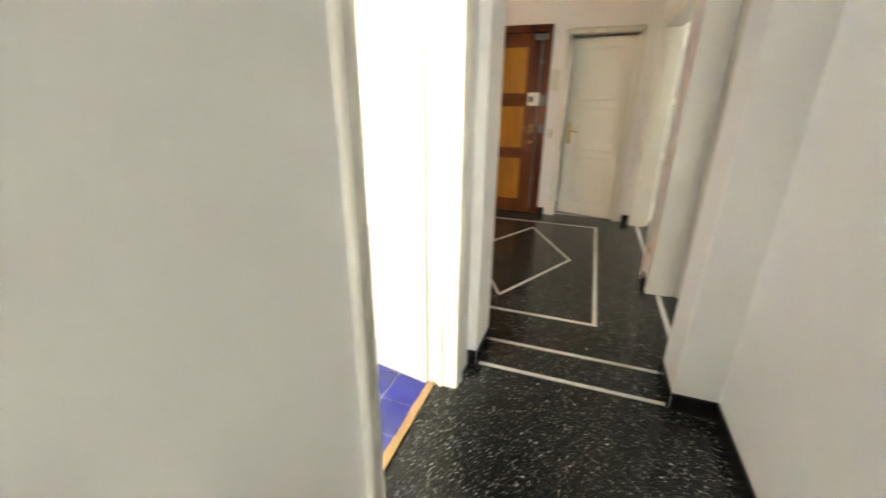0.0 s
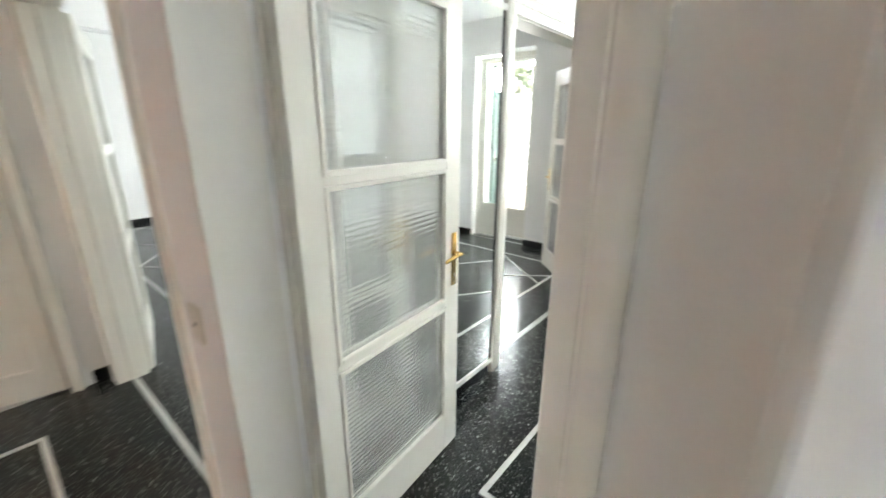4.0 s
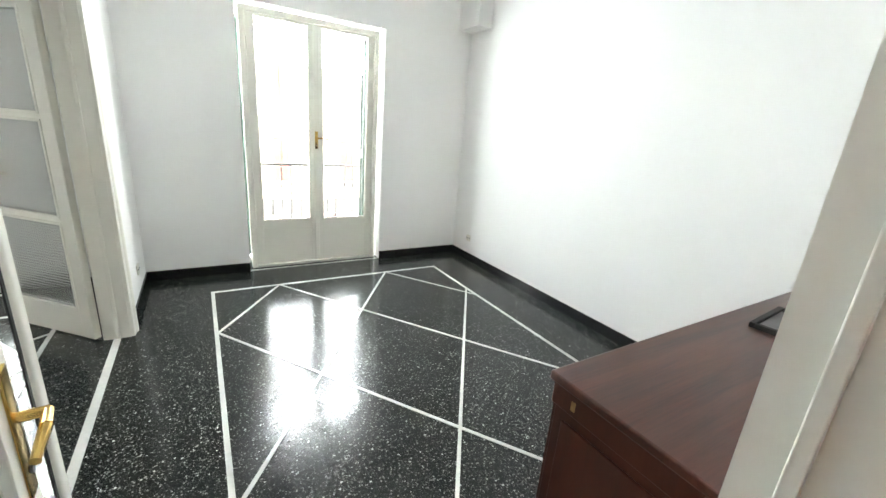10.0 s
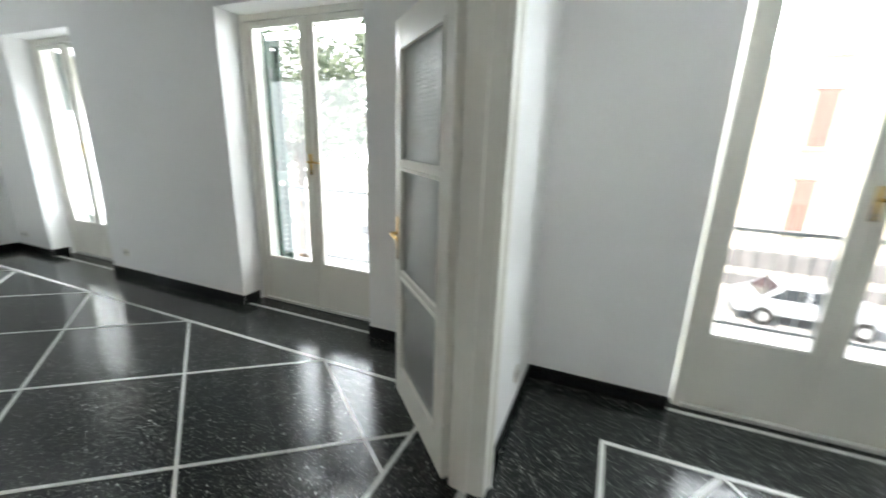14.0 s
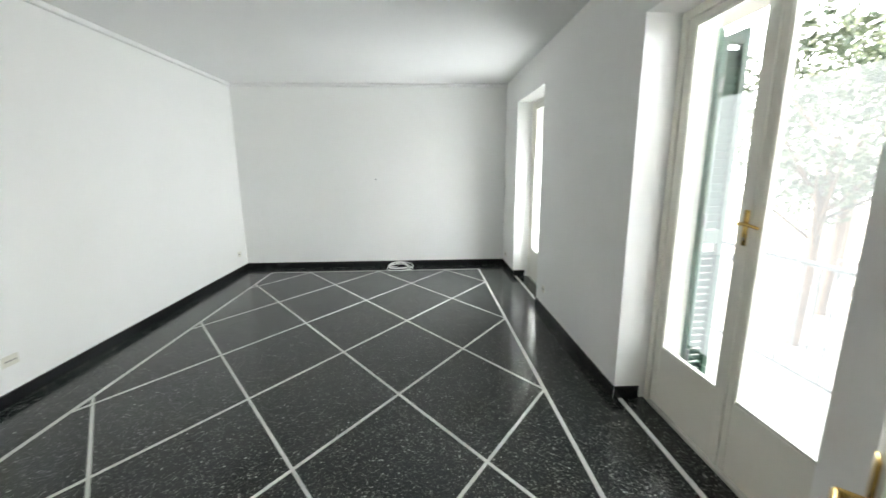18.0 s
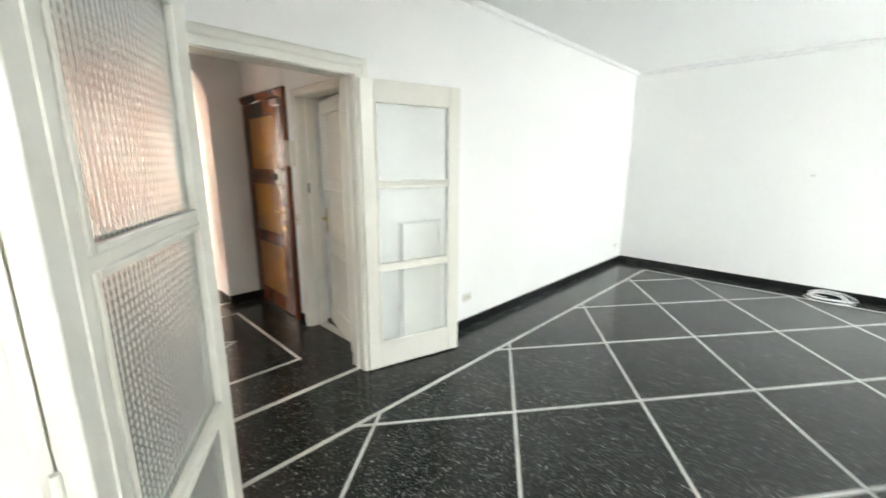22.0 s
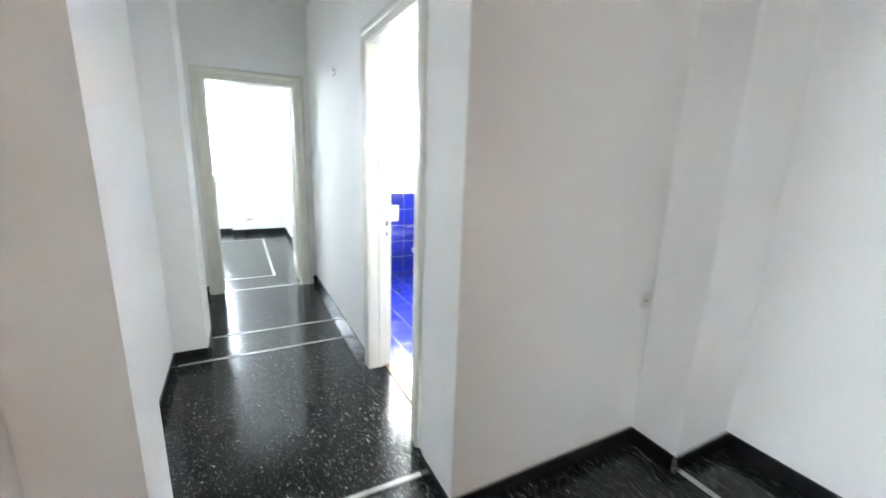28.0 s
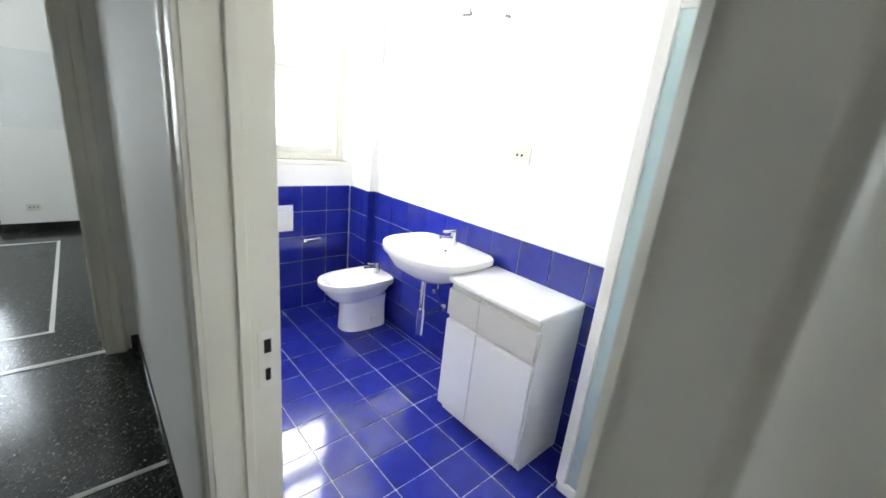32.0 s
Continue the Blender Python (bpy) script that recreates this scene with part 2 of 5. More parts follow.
BRASS = mottle(material("polished_brass", (0.72, 0.48, 0.16), 0.22, 1.0), (0.72, 0.48, 0.16), 0.15, 12, 200, 0.0)
STEEL = mottle(material("chrome", (0.72, 0.73, 0.75), 0.12, 1.0), (0.72, 0.73, 0.75), 0.06, 12, 200, 0.0)
IRON = mottle(material("grey_lock_metal", (0.20, 0.20, 0.21), 0.35, 0.8), (0.20, 0.20, 0.21), 0.2, 12, 120, 0.02)
DARK = material("dark_gap", (0.01, 0.01, 0.01), 0.8)
PANE = material("clear_glass", (1, 1, 1), 0.0, 0.0, Transmission_Weight=1.0, IOR=1.45)
PRESSED = pressed_glass_material()
MIRROR = material("mirror_silver", (0.93, 0.95, 0.94), 0.01, 1.0)
MAHOGANY = wood_material("dark_mahogany", (0.030, 0.007, 0.004), (0.095, 0.024, 0.012), 0.28, 5.0, (1, 1, 0.12))
MAHOGANY_TOP = wood_material("mahogany_top", (0.024, 0.0065, 0.0045), (0.105, 0.032, 0.018), 0.30, 15.0, (0.05, 1, 1))
DOORWOOD = wood_material("brown_door_wood", (0.066, 0.020, 0.008), (0.21, 0.066, 0.023), 0.20, 6.0, (1, 1, 0.1))
AMBER = wood_material("amber_door_panel", (0.28, 0.112, 0.009), (0.48, 0.215, 0.019), 0.28, 9.0, (1, 1, 0.18))
WARDROBE = wood_material("orange_wardrobe_wood", (0.27, 0.072, 0.030), (0.46, 0.145, 0.070), 0.35, 6.0, (1, 1, 0.1))
OAK = wood_material("oak_threshold", (0.30, 0.18, 0.07), (0.48, 0.31, 0.14), 0.4, 8.0, (0.1, 1, 1))
PLASTIC = mottle(material("ivory_plastic", (0.72, 0.70, 0.62), 0.35), (0.72, 0.70, 0.62), 0.05, 20, 200, 0.0)
PLASTIC_WHITE = mottle(material("white_plastic", (0.80, 0.80, 0.78), 0.35), (0.80, 0.80, 0.78), 0.03, 20, 200, 0.0)
CERAMIC = mottle(material("white_ceramic", (0.84, 0.84, 0.83), 0.08), (0.84, 0.84, 0.83), 0.02, 6, 100, 0.0)
LAMINATE = mottle(material("white_laminate", (0.80, 0.80, 0.80), 0.30), (0.80, 0.80, 0.80), 0.03, 4, 150, 0.0)
LAMINATE_GREY = mottle(material("beige_laminate_groove_shade", (0.62, 0.60, 0.57), 0.35), (0.62, 0.60, 0.57), 0.04, 4, 150, 0.0)
GROUT = mottle(material("pale_blue_grout", (0.55, 0.60, 0.78), 0.7), (0.55, 0.60, 0.78), 0.15, 5, 90, 0.05)
GREEN_PAINT = mottle(material("green_shutter_paint", (0.018, 0.05, 0.036), 0.45), (0.018, 0.05, 0.036), 0.2, 5, 60, 0.04)
CONCRETE = mottle(material("concrete", (0.42, 0.41, 0.38), 0.85), (0.42, 0.41, 0.38), 0.2, 1.2, 30, 0.1)
RAILPAINT = mottle(material("railing_paint", (0.10, 0.11, 0.11), 0.5), (0.10, 0.11, 0.11), 0.2, 5, 60, 0.04)


def tile_material():
    m = material("cobalt_glazed_tile", (0.02, 0.035, 0.42), 0.10, Specular_IOR_Level=0.75)
    n, l, b = nodes_of(m)
    info = n.new("ShaderNodeObjectInfo")
    co = place_coords(m)
    cl = add(m, "ShaderNodeTexNoise", Scale=14.0, Detail=4.0)
    l.new(co, cl.inputs[0])
    sm = n.new("ShaderNodeMath")
    sm.operation = "MULTIPLY_ADD"
    sm.inputs[1].default_value = 0.22
    l.new(info.outputs["Random"], sm.inputs[0]), l.new(cl.outputs[0], sm.inputs[2])
    rg = n.new("ShaderNodeMapRange")
    rg.inputs[1].default_value, rg.inputs[2].default_value = 0.3, 1.2
    mix = n.new("ShaderNodeMix")
    mix.data_type = "RGBA"
    mix.inputs[6].default_value, mix.inputs[7].default_value = (0.008, 0.013, 0.20, 1), (0.022, 0.036, 0.36, 1)
    l.new(sm.outputs[0], rg.inputs[0]), l.new(rg.outputs[0], mix.inputs[0]), l.new(mix.outputs[2], b.inputs["Base Color"])
    bp = add(m, "ShaderNodeBump", Strength=0.06, Distance=0.004)
    l.new(cl.outputs[0], bp.inputs["Height"]), l.new(bp.outputs[0], b.inputs["Normal"])
    return m


TILE = tile_material()


# ---------------------------------------------------------------- building helpers
def box(bm, x0, x1, y0, y1, z0, z1, bevel=0.0, m=None):
    made = bmesh.ops.create_cube(bm, size=1.0)["verts"]
    for v in made:
        v.co = Vector((x0 + (v.co.x + 0.5) * (x1 - x0), y0 + (v.co.y + 0.5) * (y1 - y0), z0 + (v.co.z + 0.5) * (z1 - z0)))
    if m is not None:
        bmesh.ops.transform(bm, matrix=m, verts=made)
    if bevel:
        edges = list({e for v in made for e in v.link_edges})
        bmesh.ops.bevel(bm, geom=edges, offset=bevel, segments=2, affect="EDGES", profile=0.5)
    return bm


def rod(bm, a, b, r, r2=None, seg=12):
    """A round bar from a to b."""
    a, b = Vector(a), Vector(b)
    m = Matrix.Translation((a + b) / 2) @ (b - a).to_track_quat("Z", "Y").to_matrix().to_4x4()
    bmesh.ops.create_cone(bm, cap_ends=True, segments=seg, radius1=r, radius2=r if r2 is None else r2, depth=(b - a).length, matrix=m)
    return bm


def mesh_of(name, bm, mat, smooth=False):
    bmesh.ops.recalc_face_normals(bm, faces=bm.faces)
    me = bpy.data.meshes.new(name)
    bm.to_mesh(me)
    bm.free()
    me.materials.append(mat)
    if smooth:
        me.polygons.foreach_set("use_smooth", [True] * len(me.polygons))
        me.set_sharp_from_angle(angle=radians(35))
    return me


def part(name, bm, mat, parent=None, label="", smooth=False):
    ob = new(name, mesh_of(name, bm, mat, smooth))
    ob.parent = parent
    return tagged(ob, label)


def thing(name, place, turn, label, category, group="", kind=""):
    ob = new(name)
    ob.empty_display_size = 0.1
    ob.matrix_basis = pose(*place, 0, 0, turn)
    return tagged(ob, label, category, group, kind)


def boxes(*rows, bevel=0.0):
    bm = bmesh.new()
    for r in rows:
        box(bm, *r, bevel=bevel)
    return bm


def setting(name, bm, mat, label, category):
    return tagged(part(name, bm, mat), label, category, "", "structure")


# ---------------------------------------------------------------- the plan, in metres
CEIL = 2.84        # ceiling height
SK = 0.09          # skirting height
LW, LS, LN, LE = -7.27, 0.60, 4.79, -0.80      # living room: west, south, north, east faces
DW, DE, DS = -0.67, 2.55, 0.78                 # dining room: west, east, south faces
DT = 0.664                                     # hall face of the thin wall round the dining room door
HW, HE, HN, HS = -2.47, 0.60, 0.45, -1.66      # hall faces
CN, CS = 0.62, -0.60                           # corridor faces
BW, BE, BS, BN = 0.74, 4.02, -2.16, -0.74      # bathroom faces
OUT = 5.25                                     # outer face of the facade
HEAD = 2.10                                    # clear height of the doors


def wall_rows(a0, a1, openings, top=CEIL):
    """Stretches (from, to, bottom, top) of a wall with openings (from, to, bottom, top)."""
    rows, at = [], a0
    for o0, o1, z0, z1 in sorted(openings):
        if o0 > at:
            rows.append((at, o0, 0, top))
        if z0 > 0:
            rows.append((o0, o1, 0, z0))
        if z1 < top:
            rows.append((o0, o1, z1, top))
        at = o1
    if at < a1:
        rows.append((at, a1, 0, top))
    return rows


def wall_x(name, x0, x1, y0, y1, openings=(), label="white painted plaster wall", mat=None):
    bm = bmesh.new()
    for a, b, z0, z1 in wall_rows(x0, x1, openings):
        box(bm, a, b, y0, y1, z0, z1)
    return setting(name, bm, mat or PLASTER, label, "wall")


def wall_y(name, y0, y1, x0, x1, openings=(), label="white painted plaster wall", mat=None):
    bm = bmesh.new()
    for a, b, z0, z1 in wall_rows(y0, y1, openings):
        box(bm, x0, x1, a, b, z0, z1)
    return setting(name, bm, mat or PLASTER, label, "wall")


# openings: (from, to, bottom, top)
WIN_D = (0.17, 1.53, 0, 2.42)
WIN_L = (-3.29, -1.93, 0, 2.46)
WIN_F = (-6.50, -5.26, 0, 2.46)
DOOR_L = (-2.36, -0.80, 0, HEAD + 0.03)
DOOR_D = (-0.452, 0.346, 0, HEAD + 0.03)
DOOR_P = (2.15, 3.75, 0, HEAD + 0.03)     # between living and dining
DOOR_B = (1.10, 1.90, 0, HEAD + 0.03)     # bathroom
DOOR_R = (-0.45, 0.365, 0, HEAD + 0.03)   # bedroom
FRONT = (-1.80, -0.655, 0, 2.20)
CLOSET = (-0.47, 0.27, 0, HEAD + 0.01)
ARCH = (-2.13, -1.155)

floor = setting("floor", boxes((-7.5, 7.7, -4.3, 5.25, -0.25, 0.0)), TERRAZZO, "black terrazzo floor with white marble chips, polished", "floor")
bm = bmesh.new()
box(bm, -7.5, 7.7, -4.3, 5.25, CEIL, CEIL + 0.2)
ceiling = setting("ceiling", bm, CEILING, "plain white painted ceiling", "ceiling")

wall_x("wall_north", -7.5, 2.66, LN, OUT, (WIN_D, WIN_L, WIN_F))
wall_y("wall_west", LS - 0.2, LN, LW - 0.23, LW)
wall_x("wall_living_south", LW, HW - 0.15, HN, LS)
wall_x("wall_hall_north", HW - 0.15, DW, HN, LS, (DOOR_L,))
wall_x("wall_dining_south", DW, DOOR_D[0], HN, DS)
wall_x("wall_dining_door", DOOR_D[0], 0.60, DT, DS, (DOOR_D,), "thin white painted wall round the dining room door")
wall_y("wall_partition", LS, LN, LE, DW, (DOOR_P,))
wall_y("wall_dining_east", DS, LN, DE, DE + 0.19)
wall_x("wall_corridor_north", 0.60, 3.96, CN, DS)
setting("pier_north", boxes((0.60, 0.88, 0.425, CN, 0, CEIL)), PLASTER, "white painted wall pier at the corridor mouth", "wall")
setting("pier_north_far", boxes((2.48, 2.86, 0.41, CN, 0, CEIL)), PLASTER, "white painted wall pier in the corridor", "wall")
wall_y("wall_hall_west", -2.05, HN, HW - 0.15, HW, (FRONT, CLOSET))
wall_y("wall_hall_east", -2.30, CS, HE, BW)
setting("pier_south", boxes((HE, 0.885, CS, -0.55, 0, CEIL)), PLASTER, "white painted wall pier at the corridor mouth", "wall")
setting("wall_nook", boxes((0.35, HE, -2.30, HS, 0, CEIL), (-0.87, 0.35, -2.30, -2.10, 0, CEIL)), PLASTER, "white painted wall recess in the entrance hall", "wall")
wall_x("wall_corridor_south", BW, 4.10, BN, CS, (DOOR_B,))
wall_y("wall_bedroom_west", CS, 3.0, 3.96, 4.10, (DOOR_R,))
wall_y("wall_bathroom_east", BS, BN, BE, BE + 0.25, ((-2.05, -1.20, 1.20, 2.45),))
wall_x("wall_bathroom_south", BW, BE + 0.25, BS - 0.15, BS)
setting("pilaster_bathroom", boxes((3.73, BE, BS, -2.10, 0, CEIL)), PLASTER, "white painted corner pilaster", "wall")
wall_x("wall_bedroom_south", 4.10, 7.6, CS - 0.14, CS)
wall_x("wall_bedroom_north", 3.96, 7.6, 3.0, 3.15)
wall_y("wall_bedroom_east", 0.26, 3.0, 7.34, 7.55, ((0.32, 1.40, 0.90, 2.60),))
setting("pier_bedroom", boxes((7.16, 7.55, CS, 0.26, 0, CEIL)), PLASTER, "white painted projecting wall beside the window", "wall")


def arch_wall():
    """The wall between hall and passage with its round arch."""
    a0, a1 = ARCH
    r = (a1 - a0) / 2
    cx, spring, n = (a0 + a1) / 2, 2.585 - r, 28
    y0, y1 = -1.95, HS
    bm = bmesh.new()
    box(bm, HW, a0, y0, y1, 0, CEIL)
    box(bm, a1, -0.87, -2.30, y1, 0, CEIL)
    ring = [(cx - r * math.cos(math.pi * k / n), spring + r * math.sin(math.pi * k / n)) for k in range(n + 1)]
    for (xa, za), (xb, zb) in zip(ring, ring[1:]):
        v = [bm.verts.new(p) for p in ((xa, y0, za), (xb, y0, zb), (xb, y0, CEIL), (xa, y0, CEIL), (xa, y1, za), (xb, y1, zb), (xb, y1, CEIL), (xa, y1, CEIL))]
        for q in ((0, 1, 2, 3), (4, 5, 6, 7), (0, 1, 5, 4)):
            bm.faces.new([v[i] for i in q])
    box(bm, a0 - 0.0, a0 + 0.001, y0, y1, 0, spring)
    bmesh.ops.remove_doubles(bm, verts=bm.verts, dist=0.0005)
    return setting("wall_hall_south", bm, PLASTER, "white painted wall with a round-headed arch", "wall")


arch_wall()
# passage behind the arch
setting("wall_passage_west", boxes((-2.62, -2.20, -4.30, -1.95, 0, CEIL)), PLASTER, "white painted passage wall", "wall")
setting("wall_passage_south", boxes((-2.20, -0.30, -4.30, -4.02, 0, CEIL)), PLASTER, "white painted passage end wall", "wall")
setting("wall_passage_east", boxes((-1.13, -0.98, -2.95, -2.30, 0, CEIL), (-1.13, -0.98, -3.85, -2.95, 2.15, CEIL), (-1.13, -0.98, -4.02, -3.85, 0, CEIL)), PLASTER, "white painted passage wall with an open doorway", "wall")
setting("wall_side_room", boxes((-0.98, -0.15, -2.60, -2.50, 0, CEIL), (-0.30, -0.15, -4.02, -3.85, 0, CEIL), (-0.30, -0.15, -2.75, -2.60, 0, CEIL), (-0.30, -0.15, -3.85, -2.75, 2.4, CEIL), (-0.30, -0.15, -3.85, -2.75, 0, 0.6)), PLASTER, "white painted wall of the sunlit side room", "wall")


# ---------------------------------------------------------------- skirting and floor inlay
def skirting(rows):
    """Runs of skirting: (x0, y0, x1, y1, nx, ny), the wall's line and the way out of the wall."""
    for x0, y0, x1, y1, nx, ny in rows:
        bm = bmesh.new()
        d = 0.014
        box(bm, min(x0, x1) + min(0, nx * d), max(x0, x1) + max(0, nx * d), min(y0, y1) + min(0, ny * d), max(y0, y1) + max(0, ny * d), 0.0, SK, bevel=0.003)
        setting("baseboard", bm, PLINTH, "black marble skirting", "baseboard")


skirting((
    (LW, LS, LW, LN, 1, 0), (LW + 0.014, LN, WIN_F[0], LN, 0, -1), (WIN_F[1], LN, WIN_L[0], LN, 0, -1), (WIN_L[1], LN, LE, LN, 0, -1),
    (WIN_F[0], LN, WIN_F[0], LN + 0.17, 1, 0), (WIN_L[0], LN, WIN_L[0], LN + 0.17, 1, 0), (WIN_L[1], LN, WIN_L[1], LN + 0.17, -1, 0), (WIN_F[1], LN, WIN_F[1], LN + 0.17, -1, 0),
    (LW + 0.014, LS, -2.47, LS, 0, 1), (LE, 3.86, LE, LN - 0.014, -1, 0), (LE, LS, LE, 2.04, -1, 0),
    (DW, 3.86, DW, LN, 1, 0), (DW + 0.014, LN, WIN_D[0], LN, 0, -1), (WIN_D[1], LN, DE, LN, 0, -1), (DE, DS, DE, LN - 0.014, -1, 0),
    (DW, DS, DW, 2.04, 1, 0), (DW + 0.014, DS, -0.50, DS, 0, 1), (0.44, DS, DE - 0.014, DS, 0, 1),
    (HW, -0.655 + 0.0, HW, -0.575, 1, 0), (HW, 0.36, HW, HN, 1, 0), (HW, HS, HW, -1.80, 1, 0),
    (HW, HS, ARCH[0], HS, 0, 1), (ARCH[1], HS, -0.87, HS, 0, 1), (-0.87, -2.10, -0.87, HS, 1, 0), (-0.856, -2.10, 0.35, -2.10, 0, 1), (0.35, -2.086, 0.35, HS, -1, 0),
    (0.35, HS, HE, HS, 0, 1), (HE, HS + 0.014, HE, -0.55, -1, 0), (HE, -0.55, 0.885, -0.55, 0, 1), (0.885, CS, 0.885, -0.55, 1, 0),
    (-0.69, HN, -0.51, HN, 0, -1), (0.44, DT, 0.60, DT, 0, -1), (0.60, 0.425, 0.60, DT - 0.014, -1, 0), (0.60, 0.425, 0.88, 0.425, 0, -1), (0.88, 0.425, 0.88, CN, 1, 0),
    (0.894, CN, 2.48, CN, 0, -1), (2.48, 0.41, 2.48, CN - 0.014, -1, 0), (2.48, 0.41, 2.86, 0.41, 0, -1), (2.86, 0.41, 2.86, CN, 1, 0), (2.874, CN, 3.96, CN, 0, -1),
    (1.99, CS, 3.96, CS, 0, 1), (3.96, 0.475, 3.96, CN - 0.014, -1, 0), (3.96, CS + 0.014, 3.96, -0.56, -1, 0),
    (4.10, CS, 7.16, CS, 0, 1), (7.16, CS + 0.014, 7.16, 0.26, -1, 0), (7.16, 0.26, 7.34, 0.26, 0, 1), (7.34, 0.274, 7.34, 3.0, -1, 0),
    (ARCH[0], -1.95, ARCH[0], HS, 1, 0), (ARCH[1], -2.30, ARCH[1], HS, -1, 0), (-2.02, -4.02, -1.99, -4.02, 0, 1), (-2.20, -4.02, -1.98, -4.02, 0, 1),
))


def strip(bm, x0, y0, x1, y1, w=0.034):
    """One straight marble strip, laid just proud of the floor."""
    d = Vector((x1 - x0, y1 - y0, 0))
    m = Matrix.Translation(((x0 + x1) / 2, (y0 + y1) / 2, 0)) @ Matrix.Rotation(math.atan2(d.y, d.x), 4, "Z")
    box(bm, -d.length / 2, d.length / 2, -w / 2, w / 2, -0.01, 0.0, 0.0, m)


INLAY = thing("floor_inlay", (0, 0, 0.004), 0, "white marble inlay strips set in the terrazzo floor", "inlay", "", "structure")


def lay(*segments, w=0.034):
    for s in segments:
        bm = bmesh.new()
        strip(bm, *s, w=w)
        part("strip", bm, MARBLE, INLAY)


def clip_to(x0, y0, x1, y1, px, py, dx, dy):
    """The stretch of the line through (px, py) along (dx, dy) that lies in a rectangle."""
    lo, hi = -1e9, 1e9
    for p, d, a, b in ((px, dx, x0, x1), (py, dy, y0, y1)):
        s, e = sorted(((a - p) / d, (b - p) / d))
        lo, hi = max(lo, s), min(hi, e)
    return (px + lo * dx, py + lo * dy, px + hi * dx, py + hi * dy) if hi - lo > 0.05 else None


def frame_lines(x0, y0, x1, y1, w=0.026):
    lay((x0 - w / 2, y0, x1 + w / 2, y0), (x0 - w / 2, y1, x1 + w / 2, y1), w=w)
    lay((x0, y0 + w / 2, x0, y1 - w / 2), (x1, y0 + w / 2, x1, y1 - w / 2), w=w)


def lattice(x0, y0, x1, y1, ax, ay, sx, sy, w=0.019):
    """Two sets of slanting strips through (ax, ay) that cut the frame into diamonds sx wide and sy high."""
    for sign in (1, -1):
        for k in range(-20, 21):
            seg = clip_to(x0, y0, x1, y1, ax + k * sx, ay, sx, sign * sy)
            if seg:
                lay(seg, w=w)


# living room
LX0, LY0, LX1, LY1 = -6.945, 1.10, -1.12, 4.34
frame_lines(LX0, LY0, LX1, LY1)
lattice(LX0, LY0, LX1, LY1, -3.42, 4.34, 1.40, 1.055)
# dining room
frame_lines(-0.175, 1.28, 2.015, 4.335)
lattice(-0.175, 1.28, 2.015, 4.335, 0.365, 4.335, 1.06, 1.53)
# hall
frame_lines(-2.08, -1.30, 0.21, 0.078, 0.026)
lay((-1.834, -0.615, -0.927, -0.149), (-0.927, -0.149, -0.008, -0.615), (-0.008, -0.615, -0.927, -1.086), (-0.927, -1.086, -1.834, -0.615), w=0.023)
lay((0.605, -0.535, 0.605, 0.41), (0.865, -0.535, 0.865, 0.41), w=0.025)
lay((2.445, -0.585, 2.445, 0.60), (2.835, -0.585, 2.835, 0.395), w=0.025)
lay((-2.34, 0.535, -0.80, 0.535), (-0.42, 0.535, 0.58, 0.535), w=0.034)
lay((-0.745, 2.16, -0.745, 3.74), w=0.04)
lay((-0.86, -1.70, 0.34, -1.70), (-2.12, -1.70, -1.16, -1.70), (-2.19, -2.46, -1.14, -2.46), w=0.03)
lay((WIN_D[0], 4.80, WIN_D[1], 4.80), (WIN_L[0], 4.83, WIN_L[1], 4.83), (WIN_F[0], 4.83, WIN_F[1], 4.83), w=0.03)
lay((3.99, -0.43, 3.99, 0.345), w=0.035)
frame_lines(4.42, -0.18, 6.64, 2.6)


# ---------------------------------------------------------------- doors
CASING = ((0.0, 0.0), (0.0, 0.55), (0.05, 0.66), (0.10, 0.60), (0.13, 0.62), (0.30, 0.70), (0.42, 0.72), (0.45, 0.60), (0.50, 0.60), (0.53, 0.78),
          (0.62, 0.98), (0.72, 1.08), (0.84, 1.06), (0.94, 0.92), (1.0, 0.66), (1.0, 0.0))


def casing_piece(a, b, inner, width, depth, y, out):
    """One mitred length of moulded architrave. a, b: ends (x, z) on the opening's edge; inner: the way (x, z) out from the opening;
    each end is cut at 45 degrees where its flag in a[2] or b[2] is set."""
    bm = bmesh.new()
    (ax, az, am), (bx, bz, bmit) = a, b
    d = Vector((bx - ax, bz - az)).normalized()
    rows = []
    for x, z, m, s in ((ax, az, am, -1), (bx, bz, bmit, 1)):
        row = []
        for u, k in CASING:
            w = u * width
            row.append(bm.verts.new((x + inner[0] * w + d.x * s * m * w, y + out * depth * k, z + inner[1] * w + d.y * s * m * w)))
        rows.append(row)
    n = len(CASING)
    for k in range(n):
        bm.faces.new((rows[0][k], rows[0][(k + 1) % n], rows[1][(k + 1) % n], rows[1][k]))
    bm.faces.new(rows[0]), bm.faces.new(rows[1])
    return bm


